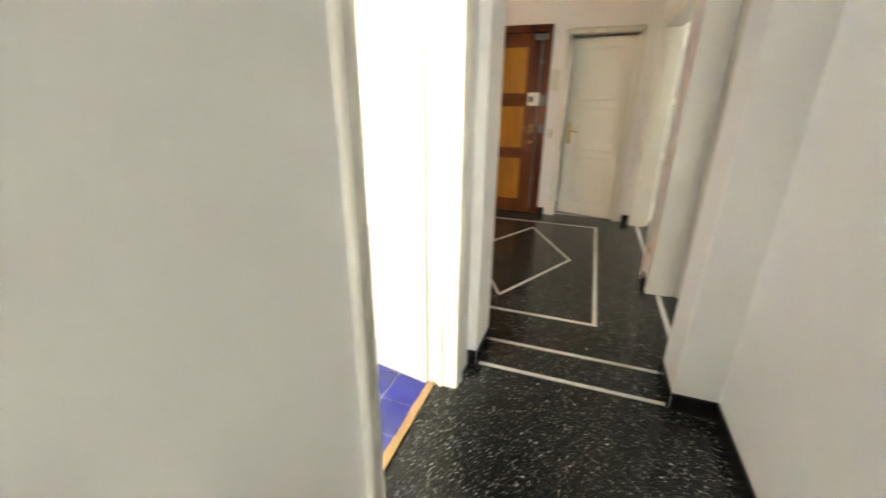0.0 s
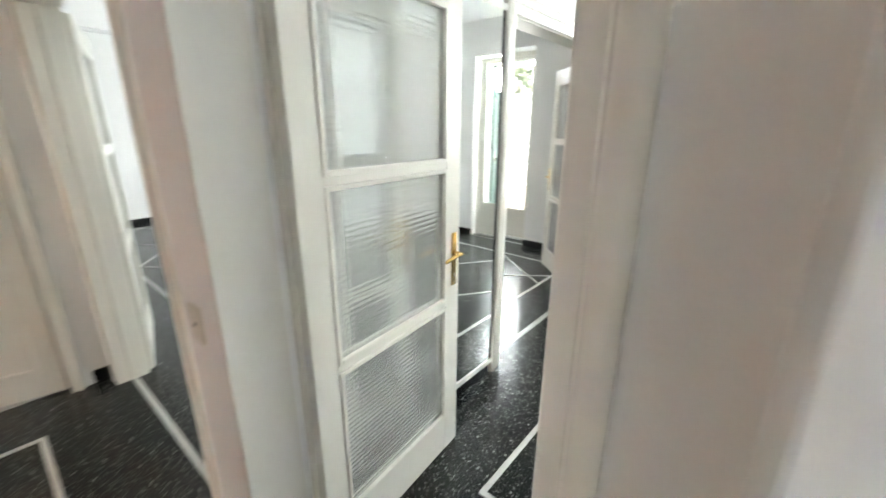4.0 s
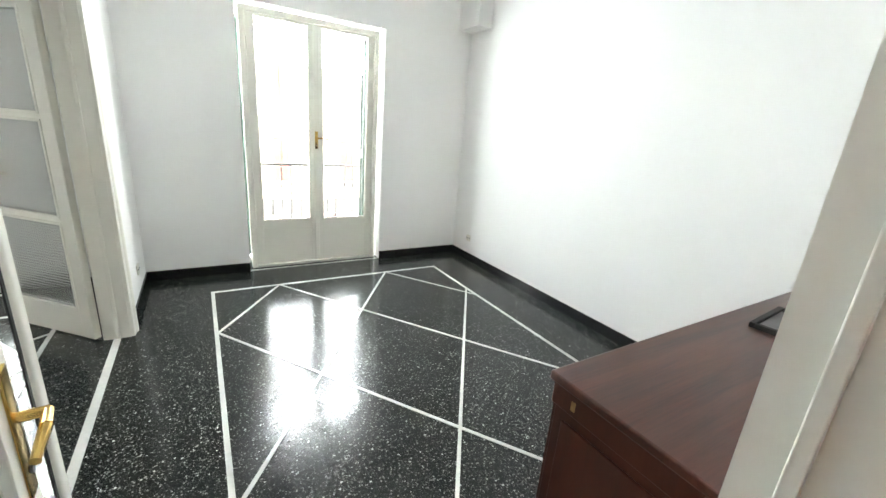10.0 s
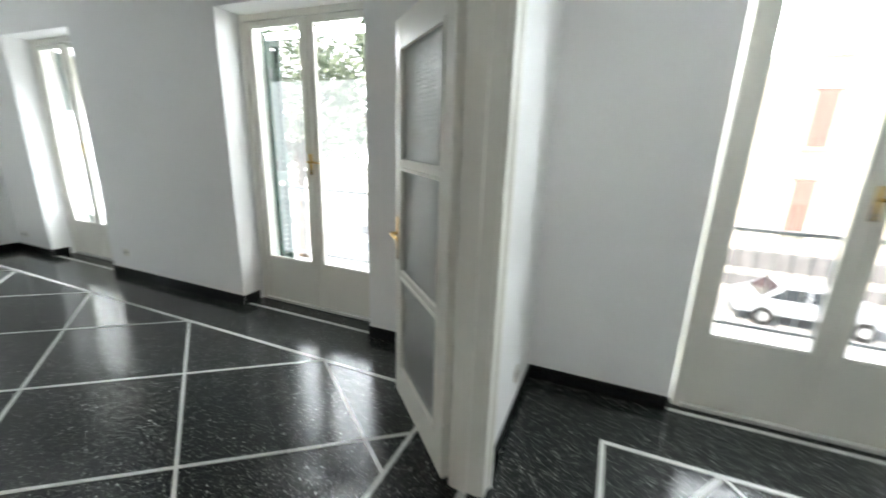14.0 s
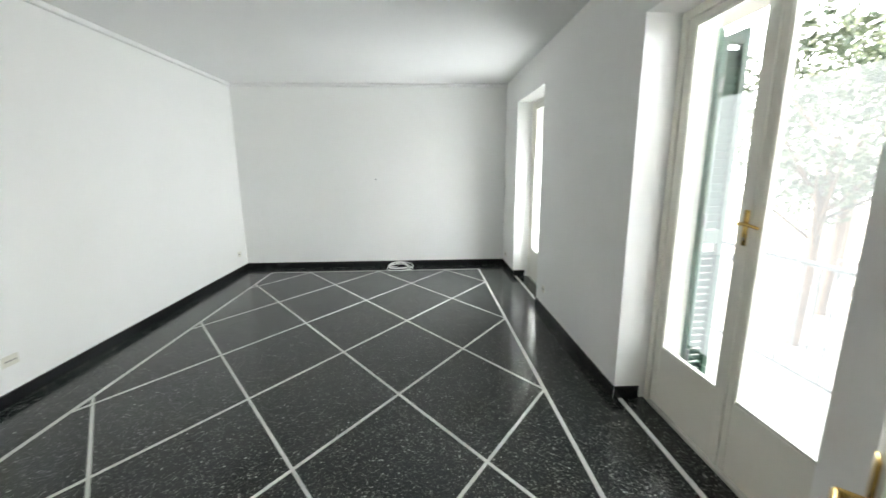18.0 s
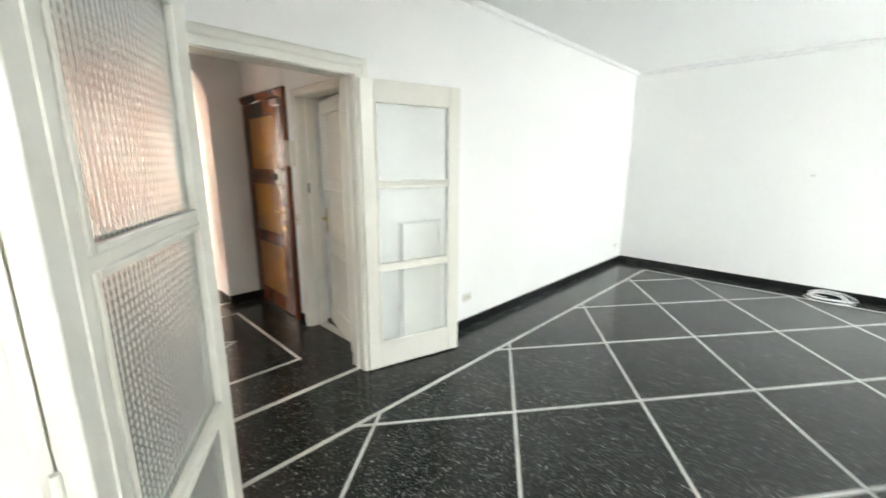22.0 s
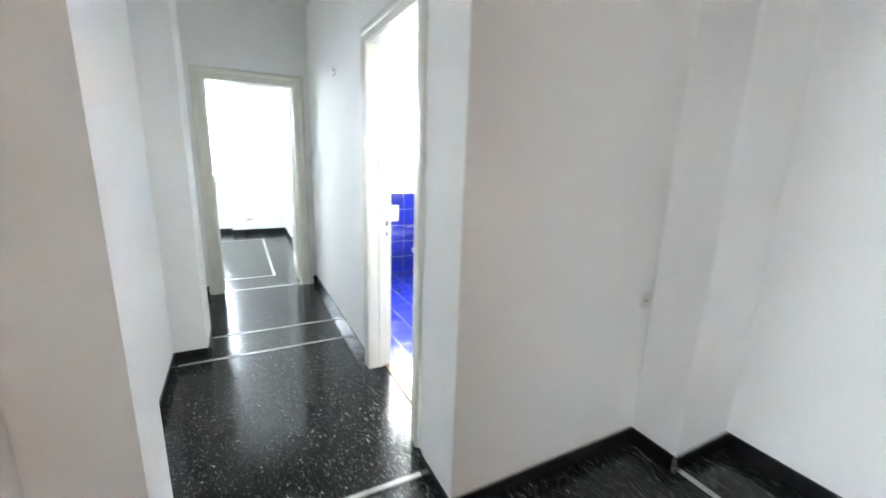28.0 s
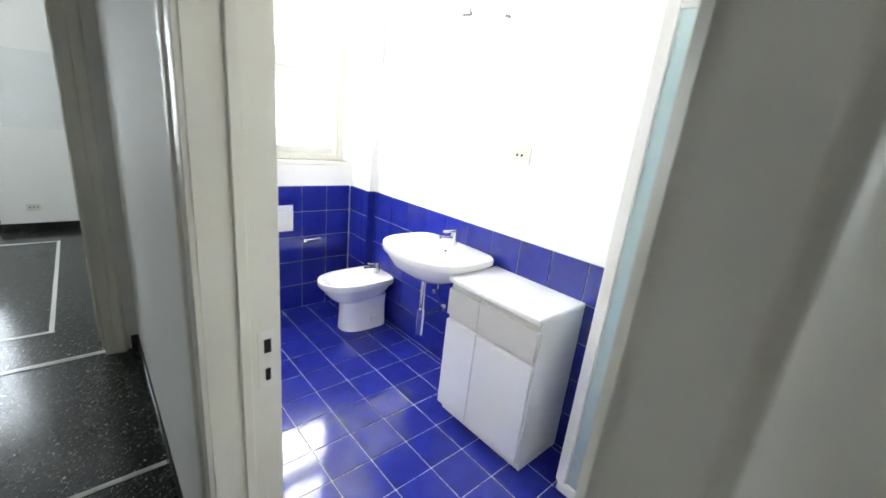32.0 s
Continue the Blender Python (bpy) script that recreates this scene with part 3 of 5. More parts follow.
def casing_bm(w, top, width, depth, lining, sill=0.0, front=None, back=True):
    """Moulded architrave on both faces of an opening, and its lining. Local x across the opening, from 0 to w; y through the wall, from 0 to lining."""
    out = []
    e = 0.016
    for y, way, deep in ((0.0, -1, front or depth), (lining, 1, depth))[:2 if back else 1]:
        out.append(("architrave", casing_piece((e, sill, 0), (e, top - e, 1), (-1, 0), width, deep, y, way)))
        out.append(("architrave", casing_piece((w - e, sill, 0), (w - e, top - e, 1), (1, 0), width, deep, y, way)))
        out.append(("architrave", casing_piece((e, top - e, 1), (w - e, top - e, 1), (0, 1), width, deep, y, way)))
    bm = boxes((0.0, 0.02, 0.0, lining, sill, top), (w - 0.02, w, 0.0, lining, sill, top), (0.02, w - 0.02, 0.0, lining, top - 0.02, top))
    box(bm, 0.02, 0.032, lining * 0.45, lining * 0.6, sill, top - 0.02, bevel=0.002)
    box(bm, w - 0.032, w - 0.02, lining * 0.45, lining * 0.6, sill, top - 0.02, bevel=0.002)
    out.append(("lining", bm))
    return out


def doorway(name, place, turn, w, lining, label, top=HEAD + 0.02, width=0.105, depth=0.030, mat=None, front=None, back=True):
    d = thing(name, place, turn, label, "door", "", "structure")
    for nm, bm in casing_bm(w, top, width, depth, lining, 0.0, front, back):
        part(nm, bm, mat or ENAMEL, d, "", nm == "architrave")
    return d


def lever(parent, x, z, y, out, way, backplate=(0.036, 0.24)):
    """Brass back plate, lever and key rose on a leaf's face at y, standing out along out; way: the side to which the lever points."""
    bw, bh = backplate
    y0, y1 = sorted((y, y + out * 0.006))
    bm = boxes((x - bw / 2, x + bw / 2, y0, y1, z - bh * 0.62, z + bh * 0.38), bevel=0.003)
    plate = part("handle_plate", bm, BRASS, parent, "brass handle plate", True)
    bm = bmesh.new()
    rod(bm, (x, y, z), (x, y + out * 0.045, z), 0.009)
    rod(bm, (x, y + out * 0.042, z), (x + way * 0.05, y + out * 0.046, z + 0.004), 0.008, 0.009)
    rod(bm, (x + way * 0.05, y + out * 0.046, z + 0.004), (x + way * 0.115, y + out * 0.042, z - 0.006), 0.009, 0.007)
    part("handle", bm, BRASS, parent, "brass lever handle", True)
    bm = bmesh.new()
    rod(bm, (x, y, z - bh * 0.42), (x, y + out * 0.01, z - bh * 0.42), 0.007)
    part("keyhole", bm, IRON, parent)
    return plate


PANES = ((0.19, 0.772), (0.797, 1.372), (1.398, 1.945))


def glazed_leaf(parent, w, hinge, angle, handle_side=None, height=2.075, lev=True):
    """A leaf with three panes of pressed glass, hinged at hinge (x, y), that lies along +x turned by angle."""
    leaf_m = pose(hinge[0], hinge[1], 0.012, 0, 0, angle)
    t, st = 0.042, 0.095
    bm = bmesh.new()
    box(bm, 0, st, -t / 2, t / 2, 0, height, 0.004), box(bm, w - st, w, -t / 2, t / 2, 0, height, 0.004)
    edges = [0.0] + [z for p in PANES for z in p] + [height]
    for a, b in zip(edges[0::2], edges[1::2]):
        box(bm, st, w - st, -t / 2 + 0.002, t / 2 - 0.002, a, b, 0.003)
    leaf = part("leaf", bm, ENAMEL, parent, "cream painted door leaf with three panes")
    leaf.matrix_basis = leaf_m
    for a, b in PANES:
        bm = bmesh.new()
        for s in (-1, 1):
            y0, y1 = sorted((s * 0.008, s * (t / 2 + 0.004)))
            for r in ((st, st + 0.016, a, b), (w - st - 0.016, w - st, a, b), (st + 0.016, w - st - 0.016, a, a + 0.016), (st + 0.016, w - st - 0.016, b - 0.016, b)):
                box(bm, r[0], r[1], y0, y1, r[2], r[3], 0.003)
        part("glazing_bead", bm, ENAMEL, leaf)
        pane = part("pane", boxes((st + 0.008, w - st - 0.008, -0.003, 0.003, a + 0.008, b - 0.008)), PRESSED, leaf, "pressed grid-pattern glass pane")
        pane.visible_shadow = False
    for z in (0.25, 1.05, 1.85):
        part("hinge", rod(bmesh.new(), (-0.004, t / 2, z - 0.045), (-0.004, t / 2, z + 0.045), 0.007), ENAMEL, leaf)
    if lev:
        lever(leaf, w - 0.045, 1.01, t / 2, 1, -1), lever(leaf, w - 0.045, 1.01, -t / 2, -1, -1)
    else:
        part("lock_slot", boxes((w - 0.002, w + 0.001, -0.008, 0.008, 0.5, 0.68)), IRON, leaf)
    return leaf


# hall to living room: double opening, one leaf folded back to the wall
d = doorway("door_1", (DOOR_L[0], HN, 0), 0, DOOR_L[1] - DOOR_L[0], LS - HN, "cream double doorway between hall and living room, one glazed leaf folded to the wall and one square to it", front=0.010)
glazed_leaf(d, 0.785, (-0.005, LS - HN + 0.03), 165.5, lev=False)
glazed_leaf(d, 0.785, (DOOR_L[1] - DOOR_L[0] - 0.035, LS - HN + 0.045), 91.0, lev=False)
# hall to dining room
d = doorway("door_2", (DOOR_D[0], DT, 0), 0, DOOR_D[1] - DOOR_D[0], DS - DT - 0.004, "cream doorway to the dining room, glazed leaf standing open", back=False)
glazed_leaf(d, 0.80, (0.040, -0.006), 95.3)
part("lining", boxes((0.002, 0.022, HN - DT - 0.004, -0.05, 0, HEAD + 0.1), bevel=0.003), ENAMEL, d, "cream painted return board")
for piece in d.children:
    if piece.name.startswith("lining"):
        piece.data.materials[0] = ENAMEL_WHITE
# living room to dining room: both leaves open into the living room
d = doorway("door_3", (DW, DOOR_P[0], 0), 90, DOOR_P[1] - DOOR_P[0], DW - LE, "cream double doorway between dining and living room, both glazed leaves open")
glazed_leaf(d, 0.755, (DOOR_P[1] - DOOR_P[0] + 0.005, DW - LE + 0.045), 45.5)
glazed_leaf(d, 0.73, (0.05, DW - LE - 0.032), 149.6, lev=False)


def panel_leaf(parent, w, height, panels, mat, hinge, angle, t=0.042, stile=0.10, label="", panel_mat=None, both=True):
    """A boarded leaf with sunk panels and mouldings round them."""
    bm = bmesh.new()
    box(bm, 0, stile, -t / 2, t / 2, 0, height, 0.004), box(bm, w - stile, w, -t / 2, t / 2, 0, height, 0.004)
    edges = [0.0] + [z for p in panels for z in p] + [height]
    for a, b in zip(edges[0::2], edges[1::2]):
        box(bm, stile, w - stile, -t / 2 + 0.001, t / 2 - 0.001, a, b, 0.003)
    leaf = part("leaf", bm, mat, parent, label)
    leaf.matrix_basis = pose(hinge[0], hinge[1], 0.012, 0, 0, angle)
    for a, b in panels:
        bm = boxes((stile, w - stile, -t / 2 + 0.014, t / 2 - 0.014, a, b))
        part("panel", bm, panel_mat or mat, leaf)
        bm = bmesh.new()
        for s in (-1, 1):
            y0, y1 = sorted((s * (t / 2 - 0.013), s * (t / 2 + 0.004)))
            for r in ((stile - 0.008, stile + 0.02, a - 0.008, b + 0.008), (w - stile - 0.02, w - stile + 0.008, a - 0.008, b + 0.008), (stile + 0.02, w - stile - 0.02, a - 0.008, a + 0.02), (stile + 0.02, w - stile - 0.02, b - 0.02, b + 0.008)):
                box(bm, r[0], r[1], y0, y1, r[2], r[3], 0.006)
        part("moulding", bm, mat, leaf)
    return leaf


# bathroom door, leaf open into the bathroom
d = doorway("door_4", (DOOR_B[1], CS, 0), 180, DOOR_B[1] - DOOR_B[0], CS - BN, "cream doorway to the bathroom, panelled leaf open inwards", width=0.085, depth=0.018)
leaf = panel_leaf(d, 0.68, 2.075, ((0.16, 0.72), (0.80, 1.28), (1.36, 1.96)), ENAMEL_WHITE, (0.775, CS - BN + 0.005), 80, label="white painted panelled door leaf")
lever(leaf, 0.62, 1.03, -0.021, -1, -1), lever(leaf, 0.62, 1.03, 0.021, 1, -1)
for z in (0.25, 1.05, 1.85):
    part("hinge", rod(bmesh.new(), (-0.006, -0.021, z - 0.05), (-0.006, -0.021, z + 0.05), 0.008), IRON, leaf, "dark steel hinge")
part("strike_plate", boxes((0.0195, 0.0225, 0.10, 0.136, 0.93, 1.07)), ENAMEL_WHITE, d, "painted strike plate")
part("strike_slot", boxes((0.0205, 0.0235, 0.112, 0.127, 1.015, 1.048)), DARK, d)
part("strike_slot", boxes((0.0205, 0.0235, 0.114, 0.125, 0.945, 0.975)), DARK, d)
# bedroom door, leaf open into the bedroom
d = doorway("door_5", (3.96, DOOR_R[1], 0), -90, DOOR_R[1] - DOOR_R[0], 0.14, "cream doorway to the bedroom, leaf open inwards")
leaf = panel_leaf(d, 0.77, 2.075, ((0.16, 0.72), (0.80, 1.28), (1.36, 1.96)), ENAMEL_WHITE, (0.795, 0.165), 86, label="white painted panelled door leaf")
lever(leaf, 0.71, 1.03, -0.021, -1, -1), lever(leaf, 0.71, 1.03, 0.021, 1, -1)
# closet door, leaf ajar inwards
d = doorway("door_6", (HW, CLOSET[0], 0), 90, CLOSET[1] - CLOSET[0], 0.15, "cream closet doorway, panelled leaf slightly ajar", width=0.055, top=HEAD + 0.01)
leaf = panel_leaf(d, 0.69, 2.05, ((0.16, 0.72), (0.80, 1.30), (1.38, 1.95)), ENAMEL, (0.715, 0.045), 166, label="cream panelled leaf, slightly ajar")
lever(leaf, 0.635, 1.03, 0.021, 1, -1)
part("lock_plate", boxes((0.689, 0.692, -0.012, 0.012, 0.91, 1.13)), BRASS, leaf, "brass lock face plate")
part("latch", boxes((0.692, 0.702, -0.007, 0.007, 1.015, 1.045)), BRASS, leaf)
part("strike_plate", boxes((0.0195, 0.0225, 0.05, 0.075, 1.27, 1.36)), IRON, d, "grey steel strike plate")
setting("threshold", boxes((HW - 0.15, HW - 0.065, CLOSET[0] + 0.02, CLOSET[1] - 0.02, 0.0, 0.006), bevel=0.002), MARBLE, "pale grey marble threshold of the closet", "threshold")
setting("wall_closet", boxes((-3.35, -3.25, -0.62, 0.42, 0, CEIL), (-3.25, HW - 0.15, -0.62, -0.52, 0, CEIL), (-3.25, HW - 0.15, 0.32, 0.42, 0, CEIL)), PLASTER, "white painted closet walls", "wall")


def front_door():
    """Brown entrance door with three amber panels, its locks and chain."""
    d = thing("door_7", (HW, FRONT[0], 0), 90, "brown wooden entrance door with three amber panels, closed", "door", "", "structure")
    w = FRONT[1] - FRONT[0]
    for row in ((0, 0.075, -0.03, 0.10, 0, 2.20), (w - 0.075, w, -0.03, 0.10, 0, 2.20), (0.075, w - 0.075, -0.03, 0.10, 2.125, 2.20)):
        bm = boxes(row, bevel=0.008)
        x0, x1, _, _, z0, z1 = row
        if x1 - x0 < 0.2:
            c = x0 + 0.012 if x0 < 0.5 else x1 - 0.037
            box(bm, c, c + 0.025, -0.042, -0.028, z0, z1 - 0.012, 0.004)
        else:
            box(bm, x0 - 0.06, x1 + 0.06, -0.042, -0.028, z1 - 0.037, z1 - 0.012, 0.004)
        part("door_frame", bm, DOORWOOD, d)
    leaf = panel_leaf(d, w - 0.16, 2.105, ((0.15, 0.71), (0.80, 1.33), (1.44, 1.98)), DOORWOOD, (0.08, 0.01), 0, 0.05, 0.17, "brown wooden leaf", AMBER)
    for z in (0.755, 1.385):
        bm = bmesh.new()
        for k in (-0.022, 0.0, 0.022):
            rod(bm, (0.11, -0.027, z + k - 0.0), (w - 0.27, -0.027, z + k), 0.009)
        part("rail_moulding", bm, DOORWOOD, leaf, "", True)
    x = w - 0.255
    lock = part("rim_lock", boxes((x - 0.055, x + 0.085, -0.07, -0.025, 1.32, 1.47), bevel=0.012), PLASTIC, leaf, "grey-white rim lock box")
    part("lock_knob", boxes((x - 0.035, x + 0.01, -0.085, -0.069, 1.365, 1.425), bevel=0.004), DARK, lock)
    part("bolt_bar", boxes((x + 0.060, x + 0.074, -0.038, -0.0255, 1.465, 2.05), (x + 0.060, x + 0.074, -0.038, -0.0255, 0.06, 1.325), bevel=0.003), IRON, leaf, "vertical dark steel bolt bar")
    part("bolt_guide", boxes((x + 0.050, x + 0.084, -0.044, -0.024, 1.78, 1.82), (x + 0.050, x + 0.084, -0.044, -0.024, 0.42, 0.46), bevel=0.003), IRON, leaf)
    part("door_closer", boxes((x - 0.02, x + 0.13, -0.08, -0.026, 2.03, 2.085), bevel=0.006), IRON, leaf, "dark door closer")
    lever(leaf, x + 0.01, 1.06, -0.025, -1, -1, (0.04, 0.13))
    bm = bmesh.new()
    rod(bm, (x + 0.01, -0.024, 0.90), (x + 0.01, -0.04, 0.90), 0.026, seg=20)
    part("key_rose", bm, BRASS, leaf, "round brass key rose", True)
    part("strike_box", boxes((w - 0.07, w - 0.02, -0.05, -0.03, 1.02, 1.12), (w - 0.07, w - 0.02, -0.05, -0.03, 1.33, 1.46), bevel=0.004), IRON, d)
    bm = boxes((HW - 0.35, HW - 0.30, -2.0, -0.52, 0, 2.4))
    setting("wall_landing", bm, DARK, "dark landing behind the entrance door", "wall")


front_door()


# ---------------------------------------------------------------- windows
def window_door(name, x0, x1, y, top, glass, label, mat=None):
    """A pair of tall glazed leaves in a frame, with a solid panel below and a brass handle; y: the frame's inner face."""
    d = thing(name, (x0, y, 0), 0, label, "window", "", "structure")
    w, fr, t = x1 - x0, 0.05, 0.05
    part("window_frame", boxes((0, fr, 0, 0.08, 0, top), (w - fr, w, 0, 0.08, 0, top), (fr, w - fr, 0, 0.08, top - fr, top), bevel=0.004), mat or ENAMEL, d)
    part("threshold", boxes((fr, w - fr, 0.0, 0.12, -0.004, 0.022), bevel=0.004), MARBLE, d)
    lw = w / 2 - fr
    z0, z1 = glass
    for k in (0, 1):
        a = fr + k * lw
        st, inner = 0.065, 0.06
        l, r = (a + st, a + lw - inner) if k == 0 else (a + inner, a + lw - st)
        bm = boxes((a + 0.002, l, 0.012, 0.012 + t, 0.03, top - fr - 0.003), (r, a + lw - 0.002, 0.012, 0.012 + t, 0.03, top - fr - 0.003), (l, r, 0.014, 0.01 + t, z1, top - fr - 0.003), (l, r, 0.014, 0.01 + t, 0.03, z0), bevel=0.003)
        leaf = part("leaf", bm, mat or ENAMEL, d, "cream painted window leaf")
        p = part("pane", boxes((l - 0.005, r + 0.005, 0.034, 0.038, z0 - 0.005, z1 + 0.005)), PANE, leaf)
        p.visible_shadow = False
        bm = bmesh.new()
        for row in ((l, l + 0.012, z0, z1), (r - 0.012, r, z0, z1), (l + 0.012, r - 0.012, z0, z0 + 0.012), (l + 0.012, r - 0.012, z1 - 0.012, z1)):
            box(bm, row[0], row[1], 0.016, 0.033, row[2], row[3], 0.003)
        part("glazing_bead", bm, mat or ENAMEL, leaf)
        for z in (0.3, 1.2, 2.1):
            hx = a - 0.002 if k == 0 else a + lw + 0.002
            part("hinge", rod(bmesh.new(), (hx, 0.004, z - 0.05), (hx, 0.004, z + 0.05), 0.008), mat or ENAMEL, leaf)
    part("cover_strip", boxes((w / 2 - 0.022, w / 2 + 0.022, 0.0, 0.014, 0.03, top - fr - 0.01), bevel=0.005), mat or ENAMEL, d)
    lever(d, w / 2, 1.32, 0.0, -1, 1, (0.03, 0.17))
    return d


window_door("window_1", WIN_D[0] + 0.03, WIN_D[1] - 0.03, 4.865, 2.40, (0.485, 2.335), "cream glazed double balcony door in the dining room, closed")
window_door("window_2", WIN_L[0] + 0.01, WIN_L[1] - 0.01, 5.00, 2.45, (0.43, 2.36), "cream glazed double balcony door in the living room, closed")
window_door("window_3", WIN_F[0] + 0.01, WIN_F[1] - 0.01, 5.00, 2.45, (0.43, 2.36), "cream glazed double balcony door in the living room, closed")


SLAT = mesh_of("slat", boxes((0.04, 0.14, -0.026, 0.026, 0, 0.007), bevel=0.002), GREEN_PAINT)


def shutter(x, y, out_turn):
    """One tall slatted shutter, folded open outside the window."""
    s = thing("shutter", (x, y, 0.05), out_turn, "dark green slatted wooden shutter, folded open", "shutter", "window shutters")
    w, h = 0.18, 2.32
    e = 0.04
    part("shutter_frame", boxes((0, e, -0.02, 0.02, 0, h), (w - e, w, -0.02, 0.02, 0, h), (e, w - e, -0.02, 0.02, 0, 0.09), (e, w - e, -0.02, 0.02, h - 0.09, h), (e, w - e, -0.02, 0.02, 1.05, 1.14), bevel=0.003), GREEN_PAINT, s)
    for k in range(44):
        z = 0.11 + k * 0.048
        if not 1.02 < z < 1.15 and z < h - 0.1:
            ob = new("slat", SLAT)
            ob.parent, ob.matrix_basis = s, pose(0, 0, z, -68 + random.uniform(-1.5, 1.5), 0, 0)
    for z in (0.3, 1.2, 2.0):
        part("hinge", rod(bmesh.new(), (0.01, -0.03, z - 0.04), (0.01, -0.03, z + 0.04), 0.01), IRON, s)


for a, b, y in ((WIN_D[0], WIN_D[1], 5.20), (WIN_L[0], WIN_L[1], 5.22), (WIN_F[0], WIN_F[1], 5.22)):
    shutter(a + 0.05, y, 97)
    shutter(b - 0.05, y, 83)


# ---------------------------------------------------------------- dining room things
def sideboard():
    s = thing("sideboard", (0.67, DS + 0.018, 0), 0, "dark mahogany sideboard with a moulded top, against the wall", "sideboard")
    w, dp, h = 1.80, 0.54, 0.85
    part("body", boxes((0.022, w - 0.022, 0.01, dp - 0.022, 0.06, h - 0.105), bevel=0.003), MAHOGANY, s)
    part("end_panel", boxes((0.012, 0.022, 0.05, dp - 0.06, 0.10, h - 0.14), bevel=0.003), MAHOGANY, s)
    part("plinth", boxes((0.03, w - 0.03, 0.02, dp - 0.04, 0.0, 0.06), bevel=0.003), MAHOGANY, s)
    part("frieze", boxes((0.012, w - 0.012, 0.006, dp - 0.012, h - 0.105, h - 0.03), bevel=0.004), MAHOGANY, s)
    part("top", boxes((0, w, 0, dp, h - 0.03, h), bevel=0.006), MAHOGANY_TOP, s, "reddish mahogany top with visible grain")
    for k in range(3):
        a = 0.03 + k * (w - 0.06) / 3
        door = part("door", boxes((a + 0.004, a + (w - 0.06) / 3 - 0.004, dp - 0.022, dp - 0.004, 0.08, h - 0.11), bevel=0.003), MAHOGANY, s)
        bm = bmesh.new()
        rod(bm, (a + 0.09, dp - 0.004, 0.42), (a + 0.09, dp + 0.018, 0.42), 0.012)
        part("knob", bm, BRASS, door, "small brass knob", True)
    part("worn_patch", boxes((0.0105, 0.0122, dp - 0.10, dp - 0.085, h - 0.085, h - 0.055)), OAK, s, "chipped pale wood patch")
    return s


sideboard()
t = thing("tray", (1.83, 1.12, 0.85), 4, "black rectangular frame lying on the sideboard", "picture frame")
part("rim", boxes((-0.17, 0.17, 0.10, 0.12, 0, 0.022), (-0.17, 0.17, -0.12, -0.10, 0, 0.022), (-0.17, -0.15, -0.10, 0.10, 0, 0.022), (0.15, 0.17, -0.10, 0.10, 0, 0.022), bevel=0.003), DARK, t)
part("plate", boxes((-0.15, 0.15, -0.10, 0.10, 0.002, 0.008)), IRON, t)

mr = thing("wall_mirror", (DW + 0.015, 0.95, 0.095), 0, "tall white-framed mirror fixed to the partition wall", "mirror")
part("mirror_glass", boxes((0.012, 0.016, 0.03, 1.065, 0.03, 2.0)), MIRROR, mr, "mirror glass")
part("mirror_frame", boxes((0.0, 0.024, 0, 0.03, 0, 2.03), (0.0, 0.024, 0.03, 1.09, 0, 0.03), (0.0, 0.024, 0.03, 1.09, 2.0, 2.03), bevel=0.003), ENAMEL_WHITE, mr)
# dark reflection of the frame's side, put in as a black strip
part("edge_reflection", boxes((0.0, 0.018, 1.066, 1.082, 0.03, 2.0)), DARK, mr, "black strip for the dark reflection at the mirror's edge")
setting("ceiling_beam", boxes((2.38, DE, 4.42, LN, 2.55, CEIL)), PLASTER, "white boxed-in corner under the ceiling", "beam")


def socket(x, y, z, turn, label="ivory plastic wall socket", w=0.115, h=0.075, holes=3):
    s = thing("wall_socket", (x, y, z), turn, label, "socket", "wall sockets")
    part("plate", boxes((-w / 2, w / 2, -0.010, 0.0, -h / 2, h / 2), bevel=0.003), PLASTIC, s)
    for k in range(holes):
        bm = bmesh.new()
        x0 = (k - (holes - 1) / 2) * 0.03
        rod(bm, (x0, -0.0115, 0), (x0, -0.009, 0), 0.007)
        part("hole", bm, DARK, s)
    return s


socket(-3.51, LS, 0.30, 180), socket(-7.02, LS, 0.29, 180, w=0.08), socket(-4.98, LN, 0.27, 0, w=0.08), socket(-7.06, LN, 0.22, 0, w=0.08)
socket(DE, 4.45, 0.27, -90, w=0.08), socket(HE, -1.60, 0.82, -90, "ivory square switch box", 0.075, 0.075, 1)
socket(-0.60, HN, 1.02, 0, "ivory light switch plate", 0.075, 0.11, 1), socket(-0.60, HN, 0.30, 0, "small ivory plastic wall socket", 0.075, 0.075, 2)
socket(7.16, -0.01, 0.265, -90), socket(DW, 4.35, 0.27, 90, w=0.08), socket(HW, -0.58, 1.02, 90, "white light switch plate", 0.075, 0.11, 1)

ic = thing("intercom_phone", (HW, -0.585, 1.605), 90, "white wall intercom handset beside the entrance door", "intercom")
part("base", boxes((-0.05, 0.05, -0.03, 0.0, -0.10, 0.12), bevel=0.008), PLASTIC, ic)
part("handset", boxes((-0.045, -0.005, -0.065, -0.03, -0.09, 0.13), bevel=0.012), PLASTIC, ic)

bm = bmesh.new()
rod(bm, (0, 0, 0), (0, -0.03, 0), 0.006), rod(bm, (0, -0.03, 0), (0, -0.04, 0.02), 0.005)
hk = tagged(part("wall_hook", bm, IRON, None, "small metal hook in the wall"), category="hook")
hk.matrix_basis = pose(LW, 2.73, 1.41, 0, 0, 90)


